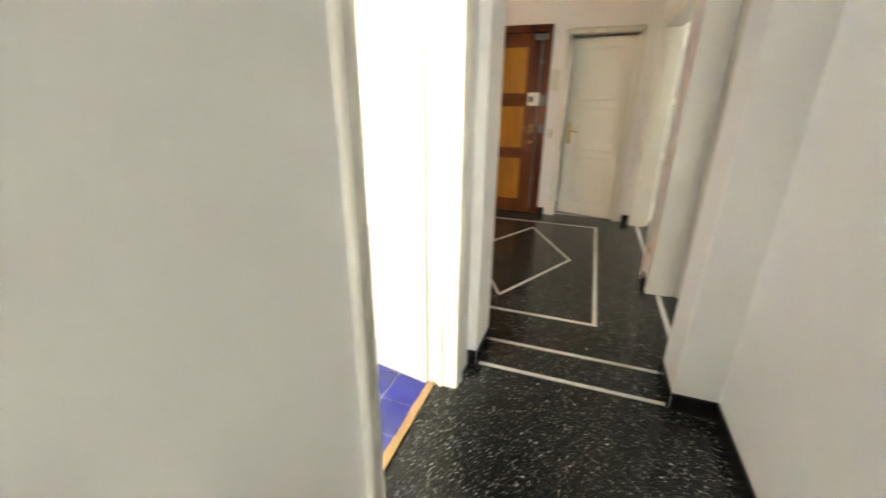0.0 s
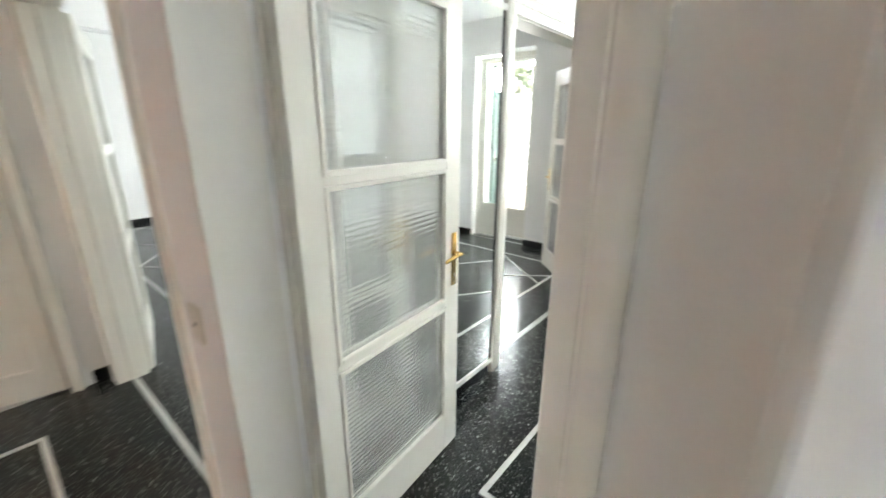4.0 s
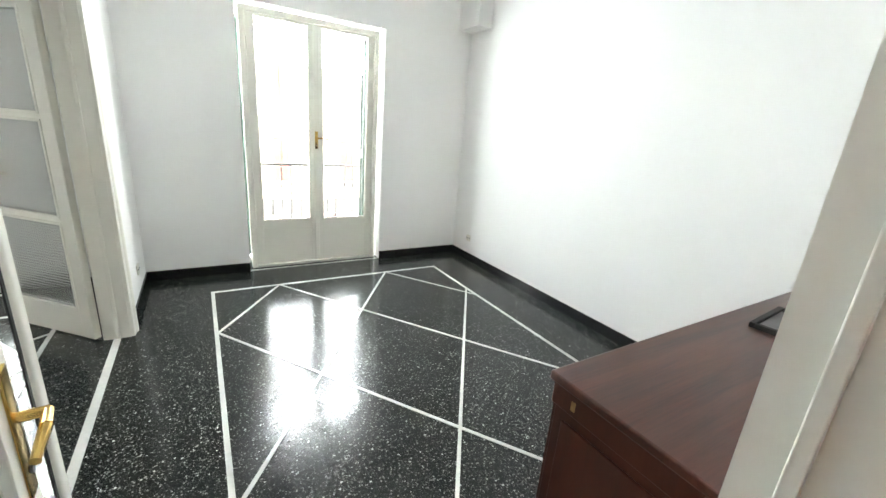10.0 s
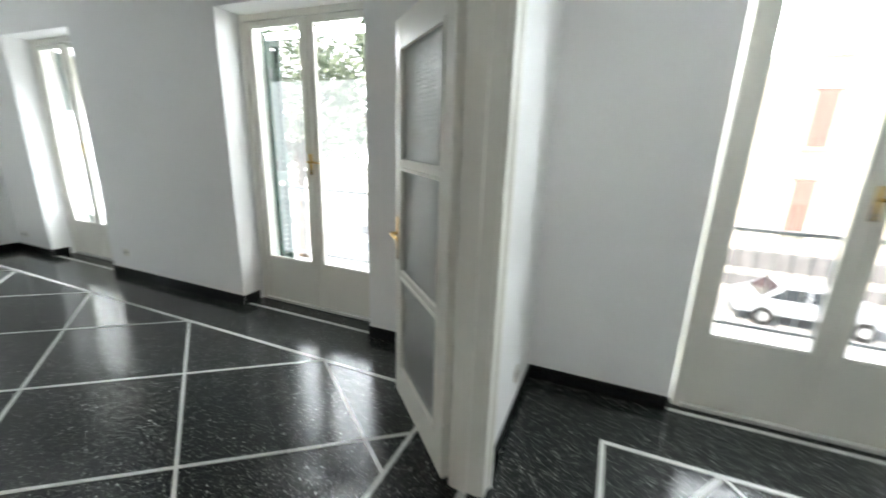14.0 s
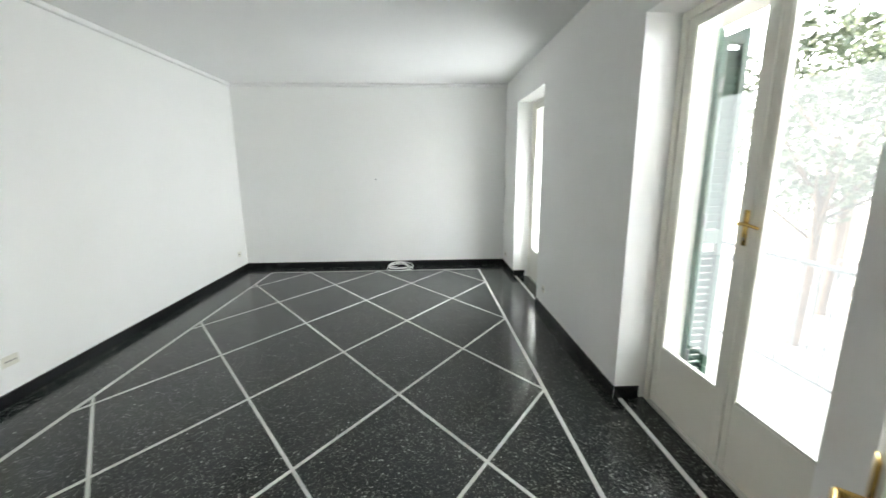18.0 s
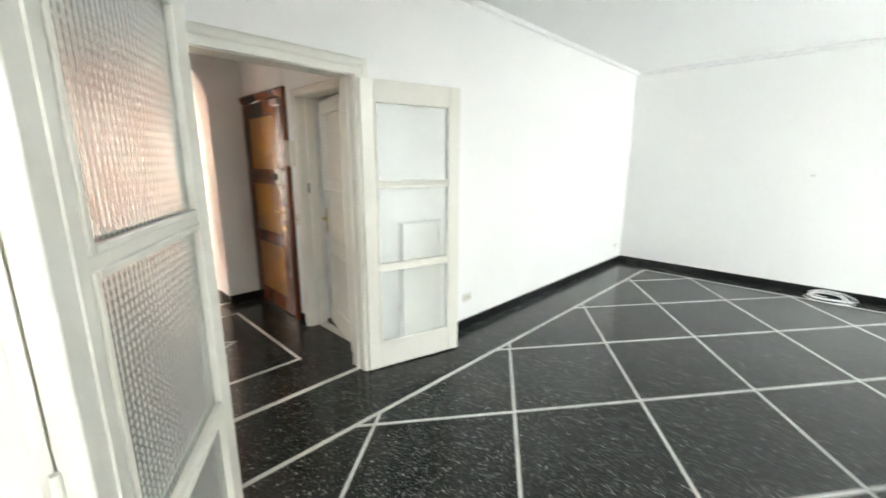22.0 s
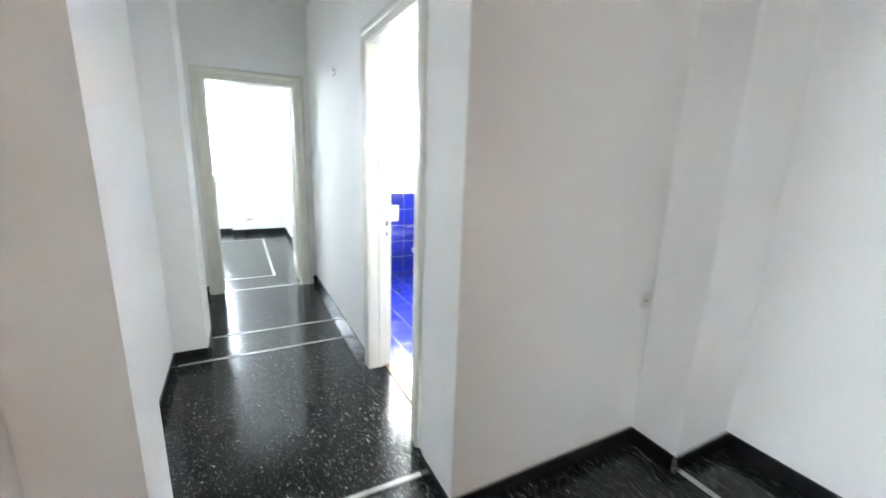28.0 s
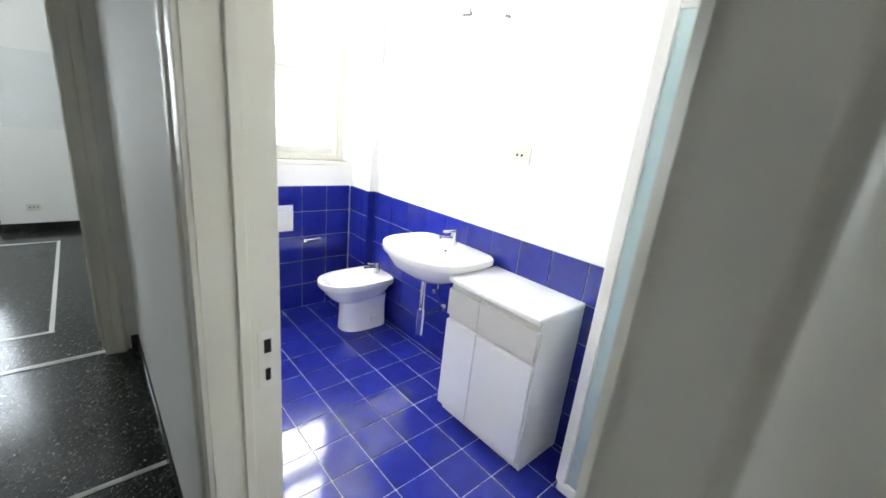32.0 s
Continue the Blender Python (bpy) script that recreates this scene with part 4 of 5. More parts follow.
def cable_coil():
    """A loose coil of white cable on the floor."""
    c = bpy.data.curves.new("cable_coil", "CURVE")
    c.dimensions, c.bevel_depth, c.bevel_resolution = "3D", 0.005, 2
    s = c.splines.new("POLY")
    n = 160
    s.points.add(n - 1)
    rng = random.Random(4)
    for k in range(n):
        a = k / n * 2 * math.pi * 5
        r = 0.15 + 0.03 * math.sin(a * 0.37) + 0.02 * math.sin(a * 1.3)
        s.points[k].co = (0.8 * r * math.cos(a), r * 1.1 * math.sin(a), 0.012 + 0.012 * (k / n * 5) + 0.04 * max(0, math.cos(a + 3)), 1)
    ob = tagged(new("cable_coil", c), "loose coil of white cable lying on the floor", "cable")
    c.materials.append(PLASTIC_WHITE)
    ob.matrix_basis = pose(-7.0, 3.08, 0.004)


cable_coil()
# cornice of the living room
setting("cornice", boxes((LW, LW + 0.05, LS, LN, CEIL - 0.05, CEIL), (LW + 0.05, LE, LS, LS + 0.05, CEIL - 0.05, CEIL), bevel=0.015), CEILING, "small white ceiling cornice", "cornice")


def radiator(x, y, turn):
    s = thing("radiator", (x, y, 0), turn, "white column radiator on the wall behind the open leaf", "radiator")
    n, pitch = 9, 0.046
    for k in range(n):
        bm = bmesh.new()
        box(bm, k * pitch + 0.0015, k * pitch + pitch - 0.0015, -0.10, -0.035, 0.14, 1.10, 0.006)
        part("column", bm, ENAMEL_WHITE, s)
    for z in (0.17, 1.09):
        part("header", rod(bmesh.new(), (0, -0.067, z), (n * pitch, -0.067, z), 0.018), ENAMEL_WHITE, s, "", True)
    part("pipe", rod(bmesh.new(), (0.03, -0.06, 0.0), (0.03, -0.06, 0.17), 0.010), ENAMEL_WHITE, s, "", True)
    for x in (0.10, 0.27):
        part("bracket", boxes((x, x + 0.02, -0.04, 0.0, 0.80, 0.83)), ENAMEL_WHITE, s)


radiator(-2.66, LS, 180)

# ---------------------------------------------------------------- passage
w = thing("wardrobe", (-2.20, -3.95, 0), 0, "orange-brown wooden built-in wardrobe with panelled doors", "wardrobe")
part("carcass", boxes((0.0, 0.03, 0.0, 1.33, 0.0, 2.62)), WARDROBE, w)
for k in range(2):
    for z0, z1, pans in ((0.06, 2.02, ((0.10, 0.62), (0.70, 1.24), (1.32, 1.88))), (2.06, 2.60, ((0.08, 0.46),))):
        leaf = panel_leaf(w, 0.64, z1 - z0, pans, WARDROBE, (0.052, 0.02 + 0.65 * k), 90, 0.03, 0.09, "wooden wardrobe door")
        leaf.matrix_basis = pose(0.046, 0.02 + 0.65 * k, z0, 0, 0, 90)
        bm = bmesh.new()
        rod(bm, (0.05, -0.015, 0.5), (0.05, -0.035, 0.5), 0.012)
        part("knob", bm, BRASS, leaf, "", True)
d = doorway("door_8", (-1.93, -4.02, 0), 0, 0.80, 0.03, "white panelled door at the end of the passage, closed", width=0.07)
leaf = panel_leaf(d, 0.755, 2.075, ((0.16, 0.72), (0.80, 1.28), (1.36, 1.96)), ENAMEL_WHITE, (0.022, 0.024), 0, 0.03, label="white panelled door leaf")
lever(leaf, 0.70, 1.03, 0.015, 1, -1)


# ---------------------------------------------------------------- bathroom
def cut_rows(a0, a1, start, pitch=0.2, joint=0.005):
    """Stretches of a row of tiles laid from start, cut off at a0 and a1."""
    rows, k = [], math.floor((a0 - start) / pitch)
    while start + k * pitch < a1:
        lo, hi = max(a0, start + k * pitch + joint / 2), min(a1, start + (k + 1) * pitch - joint / 2)
        if hi - lo > 0.012:
            rows.append((round(lo, 4), round(hi, 4)))
        k += 1
    return rows


TILE_MESH = {}


def tile_mesh(w, h, upright):
    key = (round(w, 3), round(h, 3), upright)
    if key not in TILE_MESH:
        row = (-w / 2, w / 2, -0.011, -0.005, -h / 2, h / 2) if upright else (-w / 2, w / 2, -h / 2, h / 2, 0.0, 0.006)
        TILE_MESH[key] = mesh_of("tile", boxes(row, bevel=0.0015), TILE)
    return TILE_MESH[key]


def tiles_floor():
    base = thing("bathroom_floor", (0, 0, 0.006), 0, "glossy cobalt blue ceramic tile floor", "floor", "", "structure")
    part("grout_bed", boxes((BW, BE, BS, BN, -0.010, 0.0035)), GROUT, base, "pale grout joints")
    for x0, x1 in cut_rows(BW + 0.012, BE - 0.012, 0.72, 0.2, 0.004):
        for y0, y1 in cut_rows(BS + 0.012, BN - 0.002, -2.115, 0.2, 0.004):
            ob = new("tile", tile_mesh(x1 - x0, y1 - y0, False))
            ob.parent = base
            ob.matrix_basis = pose((x0 + x1) / 2, (y0 + y1) / 2, 0, random.uniform(-0.15, 0.15), random.uniform(-0.15, 0.15), 0)
    return base


def tiles_wall(name, origin, turn, length, offset):
    """Five rows of tiles up a wall; local x along the wall, y out of it towards the room is negative."""
    base = thing(name, origin, turn, "glossy cobalt blue tile dado, five rows high", "wall tiles", "", "structure")
    part("grout_bed", boxes((0, length, -0.006, 0.0, 0, 1.003)), GROUT, base, "pale grout joints")
    for x0, x1 in cut_rows(0.001, length - 0.001, offset, 0.2, 0.004):
        for j in range(5):
            ob = new("tile", tile_mesh(x1 - x0, 0.196, True))
            ob.parent = base
            ob.matrix_basis = pose((x0 + x1) / 2, 0, 0.1 + 0.2 * j + 0.003, random.uniform(-0.2, 0.2), 0, random.uniform(-0.2, 0.2))


def bowl(bm, outline, heights, seg):
    """Loft of closed outlines: outline(s, k) gives x, y for the ring's size s; heights: (size, z) from outside bottom over the rim to the inside."""
    rings = [[bm.verts.new((*outline(s, 2 * math.pi * k / seg), z)) for k in range(seg)] for s, z in heights]
    for a, b in zip(rings, rings[1:]):
        for k in range(seg):
            bm.faces.new((a[k], a[(k + 1) % seg], b[(k + 1) % seg], b[k]))
    bm.faces.new(rings[0]), bm.faces.new(rings[-1])
    return bm


def d_shape(w, l):
    """A D-shaped outline: flat at the wall (y = 0), rounded towards -y."""
    def at(s, a):
        c, q = math.cos(a), math.sin(a)
        x = s * w / 2 * math.copysign(abs(c) ** (0.36 if q > 0 else 0.80), c)
        y = -l / 2 + s * l / 2 * (math.copysign(abs(q) ** (0.36 if q > 0 else 0.92), q))
        return x, y
    return at


def tap(parent, x, y, z):
    bm = bmesh.new()
    rod(bm, (x, y, z), (x, y, z + 0.075), 0.022, 0.020, 16)
    rod(bm, (x, y, z + 0.045), (x, y - 0.11, z + 0.058), 0.012, 0.011)
    tp = part("tap", bm, STEEL, parent, "chrome mixer tap", True)
    bm = boxes((x - 0.016, x + 0.016, y - 0.085, y + 0.02, z + 0.083, z + 0.096), bevel=0.005)
    rod(bm, (x, y, z + 0.07), (x, y, z + 0.088), 0.021, 0.018, 16)
    part("tap_lever", bm, STEEL, tp, "", True)


def blend(a, c, k):
    """An outline part way between two others."""
    def at(q, ang):
        (x0, y0), (x1, y1) = a(1.0, ang), c(1.0, ang)
        return x0 + (x1 - x0) * k, y0 + (y1 - y0) * k
    return at


def hollow(bm, outer, inner, below, lip, inside, seg=48):
    """A ceramic bowl in one skin: outside rings, a rim that runs from the outer to the inner outline, then the hollow."""
    rings = [[(*outer(s, 2 * math.pi * k / seg), z) for k in range(seg)] for s, z in below]
    for f, z in lip:
        mid = blend(outer, inner, f)
        rings.append([(*mid(1.0, 2 * math.pi * k / seg), z) for k in range(seg)])
    rings += [[(*inner(s, 2 * math.pi * k / seg), z) for k in range(seg)] for s, z in inside]
    rings = [[bm.verts.new(p) for p in r] for r in rings]
    for a, c in zip(rings, rings[1:]):
        for k in range(seg):
            bm.faces.new((a[k], a[(k + 1) % seg], c[(k + 1) % seg], c[k]))
    bm.faces.new(rings[0]), bm.faces.new(rings[-1])
    return bm


def washbasin():
    s = thing("washbasin", (2.71, BS + 0.014, 0), 180, "white ceramic wall-hung washbasin with chrome tap", "washbasin")
    at = d_shape(0.65, 0.48)

    def inner(q, a):
        return 0.255 * q * math.cos(a), -0.275 + 0.155 * q * math.sin(a)
    bm = bmesh.new()
    hollow(bm, at, inner, ((0.30, 0.708), (0.55, 0.718), (0.76, 0.755), (0.88, 0.802), (0.94, 0.832), (0.99, 0.836), (1.0, 0.846)), ((0.0, 0.862), (0.04, 0.871), (0.15, 0.874), (0.9, 0.870)),
           ((1.0, 0.864), (0.94, 0.845), (0.82, 0.80), (0.6, 0.765), (0.3, 0.752), (0.1, 0.750)))
    part("basin", bm, CERAMIC, s, "", True)
    bm = bmesh.new()
    rod(bm, (0, -0.275, 0.749), (0, -0.275, 0.754), 0.022, seg=20)
    part("drain", bm, STEEL, s, "chrome drain", True)
    bm = bmesh.new()
    rod(bm, (0, -0.134, 0.836), (0, -0.126, 0.839), 0.009)
    part("overflow_hole", bm, DARK, s)
    tap(s, 0, -0.075, 0.870)
    bm = bmesh.new()
    rod(bm, (0, -0.275, 0.72), (0, -0.275, 0.44), 0.016), rod(bm, (0, -0.275, 0.50), (0, -0.275, 0.33), 0.025)
    rod(bm, (0, -0.275, 0.43), (-0.08, -0.012, 0.42), 0.015), rod(bm, (-0.08, -0.03, 0.42), (-0.08, -0.012, 0.42), 0.034, seg=20)
    part("siphon", bm, STEEL, s, "chrome siphon pipe", True)
    for x in (-0.12, 0.10):
        bm = bmesh.new()
        rod(bm, (x, -0.012, 0.52), (x, -0.06, 0.52), 0.014), rod(bm, (x, -0.05, 0.52), (x, -0.05, 0.70), 0.006), rod(bm, (x, -0.06, 0.52), (x, -0.085, 0.52), 0.02, 0.016)
        part("stop_valve", bm, STEEL, s, "chrome angle valve", True)


def pan(name, label, place, turn, seat):
    """A floor-standing ceramic pan: bidet, or toilet with a seat."""
    s = thing(name, place, turn, label, name.replace("_", " "))
    at = d_shape(0.36, 0.54)

    def foot(q, a):
        x, y = d_shape(0.225, 0.35)(1, a)
        return x * q, y * (0.9 + 0.1 * q) - 0.03
    bm = bmesh.new()
    bowl(bm, foot, ((1.02, 0.0), (1.0, 0.02), (0.92, 0.12), (0.90, 0.20), (1.0, 0.26)), 40)
    part("foot", bm, CERAMIC, s, "", True)

    def inner(q, a):
        return 0.140 * q * math.cos(a), -0.32 + 0.185 * q * math.sin(a)
    bm = bmesh.new()
    hollow(bm, at, inner, ((0.54, 0.235), (0.68, 0.262), (0.84, 0.312), (0.92, 0.352), (0.985, 0.358), (1.0, 0.370)), ((0.0, 0.392), (0.06, 0.402), (0.25, 0.404), (0.85, 0.402)),
           ((1.0, 0.397), (0.93, 0.375), (0.78, 0.32), (0.5, 0.275), (0.15, 0.265)))
    part("rim", bm, CERAMIC, s, "", True)
    if seat:
        bm = bmesh.new()
        bowl(bm, d_shape(0.37, 0.44), ((0.98, 0.408), (1.0, 0.415), (1.0, 0.43), (0.97, 0.44), (0.9, 0.442)), 40)
        part("seat", bm, PLASTIC_WHITE, s, "white toilet seat and lid", True)
    else:
        tap(s, 0, -0.075, 0.402)
        bm = bmesh.new()
        rod(bm, (0.126, -0.16, 0.09), (0.138, -0.16, 0.09), 0.03, seg=20)
        part("side_cap", bm, CERAMIC, s, "", True)
        bm = bmesh.new()
        rod(bm, (-0.10, -0.03, 0.28), (-0.12, -0.012, 0.16), 0.008), rod(bm, (-0.12, -0.03, 0.16), (-0.12, 0.0, 0.16), 0.018)
        part("supply_hose", bm, STEEL, s, "chrome supply hose", True)


def bath_cabinet():
    s = thing("bathroom_cabinet", (1.862, BS + 0.012, 0.0065), 0, "white laminate bathroom cabinet with drawers and doors", "cabinet")
    w, dp, h = 0.556, 0.352, 0.815
    part("body", boxes((0, w, -0.0, dp - 0.02, 0.06, h - 0.03), bevel=0.002), LAMINATE, s)
    part("plinth", boxes((0.0, w, 0.0, dp - 0.045, 0, 0.06), bevel=0.002), LAMINATE, s)
    part("top", boxes((-0.004, w + 0.004, 0, dp + 0.012, h - 0.03, h), bevel=0.008), LAMINATE, s, "white rounded top board")
    # grey strips back the finger grooves, putting their shade into the colour
    for a, b in ((0.004, 0.335), (0.341, w - 0.004)):
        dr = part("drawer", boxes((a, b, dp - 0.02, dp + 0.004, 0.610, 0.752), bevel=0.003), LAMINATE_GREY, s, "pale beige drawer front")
        part("groove_shade", boxes((a, b, dp - 0.02, dp - 0.017, 0.752, 0.785)), LAMINATE_GREY, dr)
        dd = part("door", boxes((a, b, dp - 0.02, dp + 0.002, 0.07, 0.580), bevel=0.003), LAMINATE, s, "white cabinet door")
        part("groove_shade", boxes((a, b, dp - 0.02, dp - 0.017, 0.580, 0.610)), LAMINATE_GREY, dd)


washbasin()
pan("bidet", "white ceramic floor-standing bidet with chrome tap", (3.515, BS + 0.014, 0.0125), 180, False)
pan("toilet", "white ceramic toilet beside the window wall", (BE - 0.014, -1.13, 0.0125), -90, True)
bath_cabinet()
bm = boxes((-0.15, 0.15, -0.012, 0, -0.10, 0.10), bevel=0.004)
fp = thing("flush_plate", (BE - 0.012, -1.46, 0.767), -90, "white flush plate on the tiled wall", "flush plate")
part("plate", bm, PLASTIC_WHITE, fp)
part("button", boxes((-0.09, 0.09, -0.016, -0.011, -0.05, 0.05), bevel=0.003), PLASTIC_WHITE, fp)
th = thing("toilet_roll_holder", (BE - 0.012, -1.75, 0.59), -90, "chrome paper roll holder on blue tiles", "roll holder")
bm = bmesh.new()
rod(bm, (-0.06, 0, 0), (-0.06, -0.05, 0), 0.014), rod(bm, (-0.06, -0.045, 0), (0.06, -0.045, 0.01), 0.006), rod(bm, (0.06, 0, 0.01), (0.06, -0.05, 0.01), 0.010)
part("bar", bm, STEEL, th, "", True)
sk = socket(2.38, BS, 1.44, 180, "white double wall socket above the tiles", 0.13, 0.085, 2)
sk.matrix_basis = pose(2.38, BS, 1.44, 0, 0, 180)
hk2 = thing("wall_hook", (2.864, BS, 2.144), 180, "bent metal hook still fixed in the wall", "hook")
bm = bmesh.new()
rod(bm, (0, 0, 0), (0.03, -0.04, 0.01), 0.005), rod(bm, (0, 0, 0), (-0.03, -0.04, -0.008), 0.005)
part("prongs", bm, IRON, hk2)
hk3 = thing("wall_hook", (2.58, BS, 2.10), 180, "bare screw standing out of the bathroom wall", "hook")
part("screw", rod(bmesh.new(), (0, 0, 0), (0.0, -0.03, 0.0), 0.006), IRON, hk3)


hk4 = thing("wall_hook", (2.712, CS, 2.067), 180, "bent metal hook in the corridor wall", "hook")
bm = bmesh.new()
rod(bm, (0, 0, 0), (0.01, -0.025, 0.03), 0.003), rod(bm, (0, 0, 0), (-0.008, -0.02, -0.025), 0.003)
part("prongs", bm, IRON, hk4)
tagged(part("cable", rod(bmesh.new(), (HW + 0.004, -0.70, 2.21), (HW + 0.004, -0.68, CEIL), 0.003, seg=6), PLASTIC, None, "thin painted cable up the wall above the entrance door"), category="cable")


def bath_window():
    d = thing("window_4", (BE + 0.06, -1.88, 1.18), 90, "white painted two-sash bathroom window with frosted panes", "window", "", "structure")
    w, h = 0.85, 1.25
    d.matrix_basis = pose(BE + 0.06, -1.20, 1.20, 0, 0, -90)
    part("window_frame", boxes((0, 0.05, 0, 0.06, 0, h), (w - 0.05, w, 0, 0.06, 0, h), (0.05, w - 0.05, 0, 0.06, 0, 0.05), (0.05, w - 0.05, 0, 0.06, h - 0.05, h), (0.05, w - 0.05, -0.005, 0.06, 0.64, 0.71), bevel=0.004), ENAMEL, d)
    for z0, z1 in ((0.05, 0.64), (0.71, h - 0.05)):
        part("sash", boxes((0.052, 0.10, 0.0, 0.045, z0, z1), (w - 0.10, w - 0.052, 0.0, 0.045, z0, z1), (0.10, w - 0.10, 0.0, 0.045, z0, z0 + 0.05), (0.10, w - 0.10, 0.0, 0.045, z1 - 0.05, z1), bevel=0.004), ENAMEL, d)
        p = part("pane", boxes((0.095, w - 0.095, 0.02, 0.025, z0 + 0.045, z1 - 0.045)), FROST, d, "frosted pane")
        p.visible_shadow = False
    part("window_sill", boxes((-0.03, w + 0.03, -0.075, 0.0, -0.03, 0.0), bevel=0.005), ENAMEL, d)


FROST = material("frosted_glass", (0.95, 0.97, 0.97), 0.45, 0.0, Transmission_Weight=1.0, IOR=1.45)
bath_window()

sh = thing("shower_enclosure", (0, 0, 0.0125), 0, "white-framed glass shower enclosure with a white tray", "shower")
part("tray", boxes((BW + 0.005, 1.70, BS + 0.014, -1.90, 0, 0.06), bevel=0.015), CERAMIC, sh, "white shower tray")
part("shower_frame", boxes((1.660, 1.706, -1.943, -1.90, 0.055, 1.98), bevel=0.004), PLASTIC_WHITE, sh, "white aluminium post")
part("shower_frame", boxes((1.672, 1.70, BS + 0.015, BS + 0.04, 0.055, 1.98), bevel=0.004), PLASTIC_WHITE, sh, "white aluminium post")
part("shower_frame", boxes((BW + 0.005, 1.668, -1.93, -1.905, 1.945, 1.98), bevel=0.004), PLASTIC_WHITE, sh, "white aluminium rail")
GLASS_BLUE = material("shower_glass", (0.76, 0.91, 0.93), 0.35, 0.0, Transmission_Weight=0.55, IOR=1.45)
p = part("glass_panel", boxes((1.682, 1.687, BS + 0.04, -1.935, 0.06, 1.94)), GLASS_BLUE, sh, "pale blue-tinted glass")
p.visible_shadow = False
p = part("glass_panel", boxes((BW + 0.01, 1.668, -1.922, -1.916, 0.06, 1.945)), GLASS_BLUE, sh, "pale blue-tinted glass")
p.visible_shadow = False
tiles_floor()
tiles_wall("bathroom_dado_south", (3.73, BS, 0.0065), 180, 3.73 - BW, 0.045)
tiles_wall("bathroom_dado_corner", (BE - 0.012, -2.10, 0.0065), 180, 0.278, 0.0)
part("tile", boxes((-0.007, 0.0, 0.0, 0.0715, 0.0, 1.003)), TILE, thing("bathroom_dado_return", (3.73, BS, 0.0065), 0, "cobalt blue tiled pilaster return", "wall tiles", "", "structure"))
tiles_wall("bathroom_dado_east", (BE, BN, 0.0065), -90, 1.345, -0.055)
setting("threshold", boxes((DOOR_B[0] + 0.02, DOOR_B[1] - 0.02, BN - 0.01, BN + 0.035, 0.0, 0.012), bevel=0.003), OAK, "oak threshold strip", "threshold")

# ---------------------------------------------------------------- bedroom
d = thing("window_5", (7.42, 1.40, 0.90), -90, "white painted bedroom window, closed", "window", "", "structure")
w, h = 1.08, 1.70
part("window_frame", boxes((0, 0.05, 0, 0.06, 0, h), (w - 0.05, w, 0, 0.06, 0, h), (0.05, w - 0.05, 0, 0.06, 0, 0.05), (0.05, w - 0.05, 0, 0.06, h - 0.05, h), bevel=0.004), ENAMEL_WHITE, d)
for a, b in ((0.05, w / 2), (w / 2, w - 0.05)):
    part("sash", boxes((a + 0.002, a + 0.055, -0.005, 0.045, 0.05, h - 0.05), (b - 0.055, b - 0.002, -0.005, 0.045, 0.05, h - 0.05), (a + 0.055, b - 0.055, -0.005, 0.045, 0.05, 0.11), (a + 0.055, b - 0.055, -0.005, 0.045, h - 0.11, h - 0.05), bevel=0.004), ENAMEL_WHITE, d)
    p = part("pane", boxes((a + 0.05, b - 0.05, 0.02, 0.024, 0.105, h - 0.105)), PANE, d)
    p.visible_shadow = False
lever(d, w / 2, 0.75, -0.005, -1, 1, (0.03, 0.14))
part("window_sill", boxes((-0.04, w + 0.04, -0.10, 0.0, -0.035, 0.0), bevel=0.006), MARBLE, d)
# rectangle a little greyer than the pier's face round it
setting("trim", boxes((7.150, 7.162, -0.46, 0.10, 1.10, 1.86), bevel=0.003), mottle(material("pale_grey_rectangle", (0.79, 0.80, 0.81), 0.6), (0.79, 0.80, 0.81), 0.05, 2, 60, 0.03), "flush pale grey rectangle on the wall", "trim")


# ---------------------------------------------------------------- outside
setting("building_base", boxes((-7.5, 7.7, -4.3, 5.25, -4.2, -0.25)), CONCRETE, "concrete storeys below the flat", "building")
setting("balcony", boxes((-7.5, 2.66, OUT, 6.30, -0.22, -0.03)), CONCRETE, "concrete balcony slab", "balcony")
setting("balcony_above", boxes((-7.5, 2.66, OUT, 6.30, 2.78, 2.96)), CONCRETE, "concrete slab of the balcony above", "balcony")
rl = thing("balcony_railing", (0, 6.22, -0.03), 0, "dark iron balcony railing with thin bars", "railing")
part("handrail", boxes((-7.5, 2.66, -0.02, 0.02, 0.92, 0.95), bevel=0.004), RAILPAINT, rl)
part("post", boxes((-7.5, -7.47, -0.015, 0.015, 0, 0.92)), RAILPAINT, rl)
part("post", boxes((-2.43, -2.40, -0.015, 0.015, 0, 0.92)), RAILPAINT, rl)
part("post", boxes((2.63, 2.66, -0.015, 0.015, 0, 0.92)), RAILPAINT, rl)
part("bottom_rail", boxes((-7.5, 2.66, -0.012, 0.012, 0.10, 0.125)), RAILPAINT, rl)
bar = mesh_of("bar", boxes((-0.007, 0.007, -0.007, 0.007, 0.125, 0.92)), RAILPAINT)
for k in range(84):
    ob = new("bar", bar)
    ob.parent, ob.location = rl, (-7.44 + 0.12 * k, 0, 0)
GROUND_Z = -4.2
EARTH = mottle(material("dry_earth", (0.38, 0.36, 0.31), 0.9), (0.38, 0.36, 0.31), 0.4, 0.3, 8, 0.2)
ASPHALT = mottle(material("bleached_asphalt", (0.20, 0.20, 0.195), 0.85), (0.20, 0.20, 0.195), 0.2, 0.4, 20, 0.1)
setting("ground", boxes((-400, 400, -400, 400, GROUND_Z - 0.3, GROUND_Z)), EARTH, "pale dry earth and gravel ground", "ground")
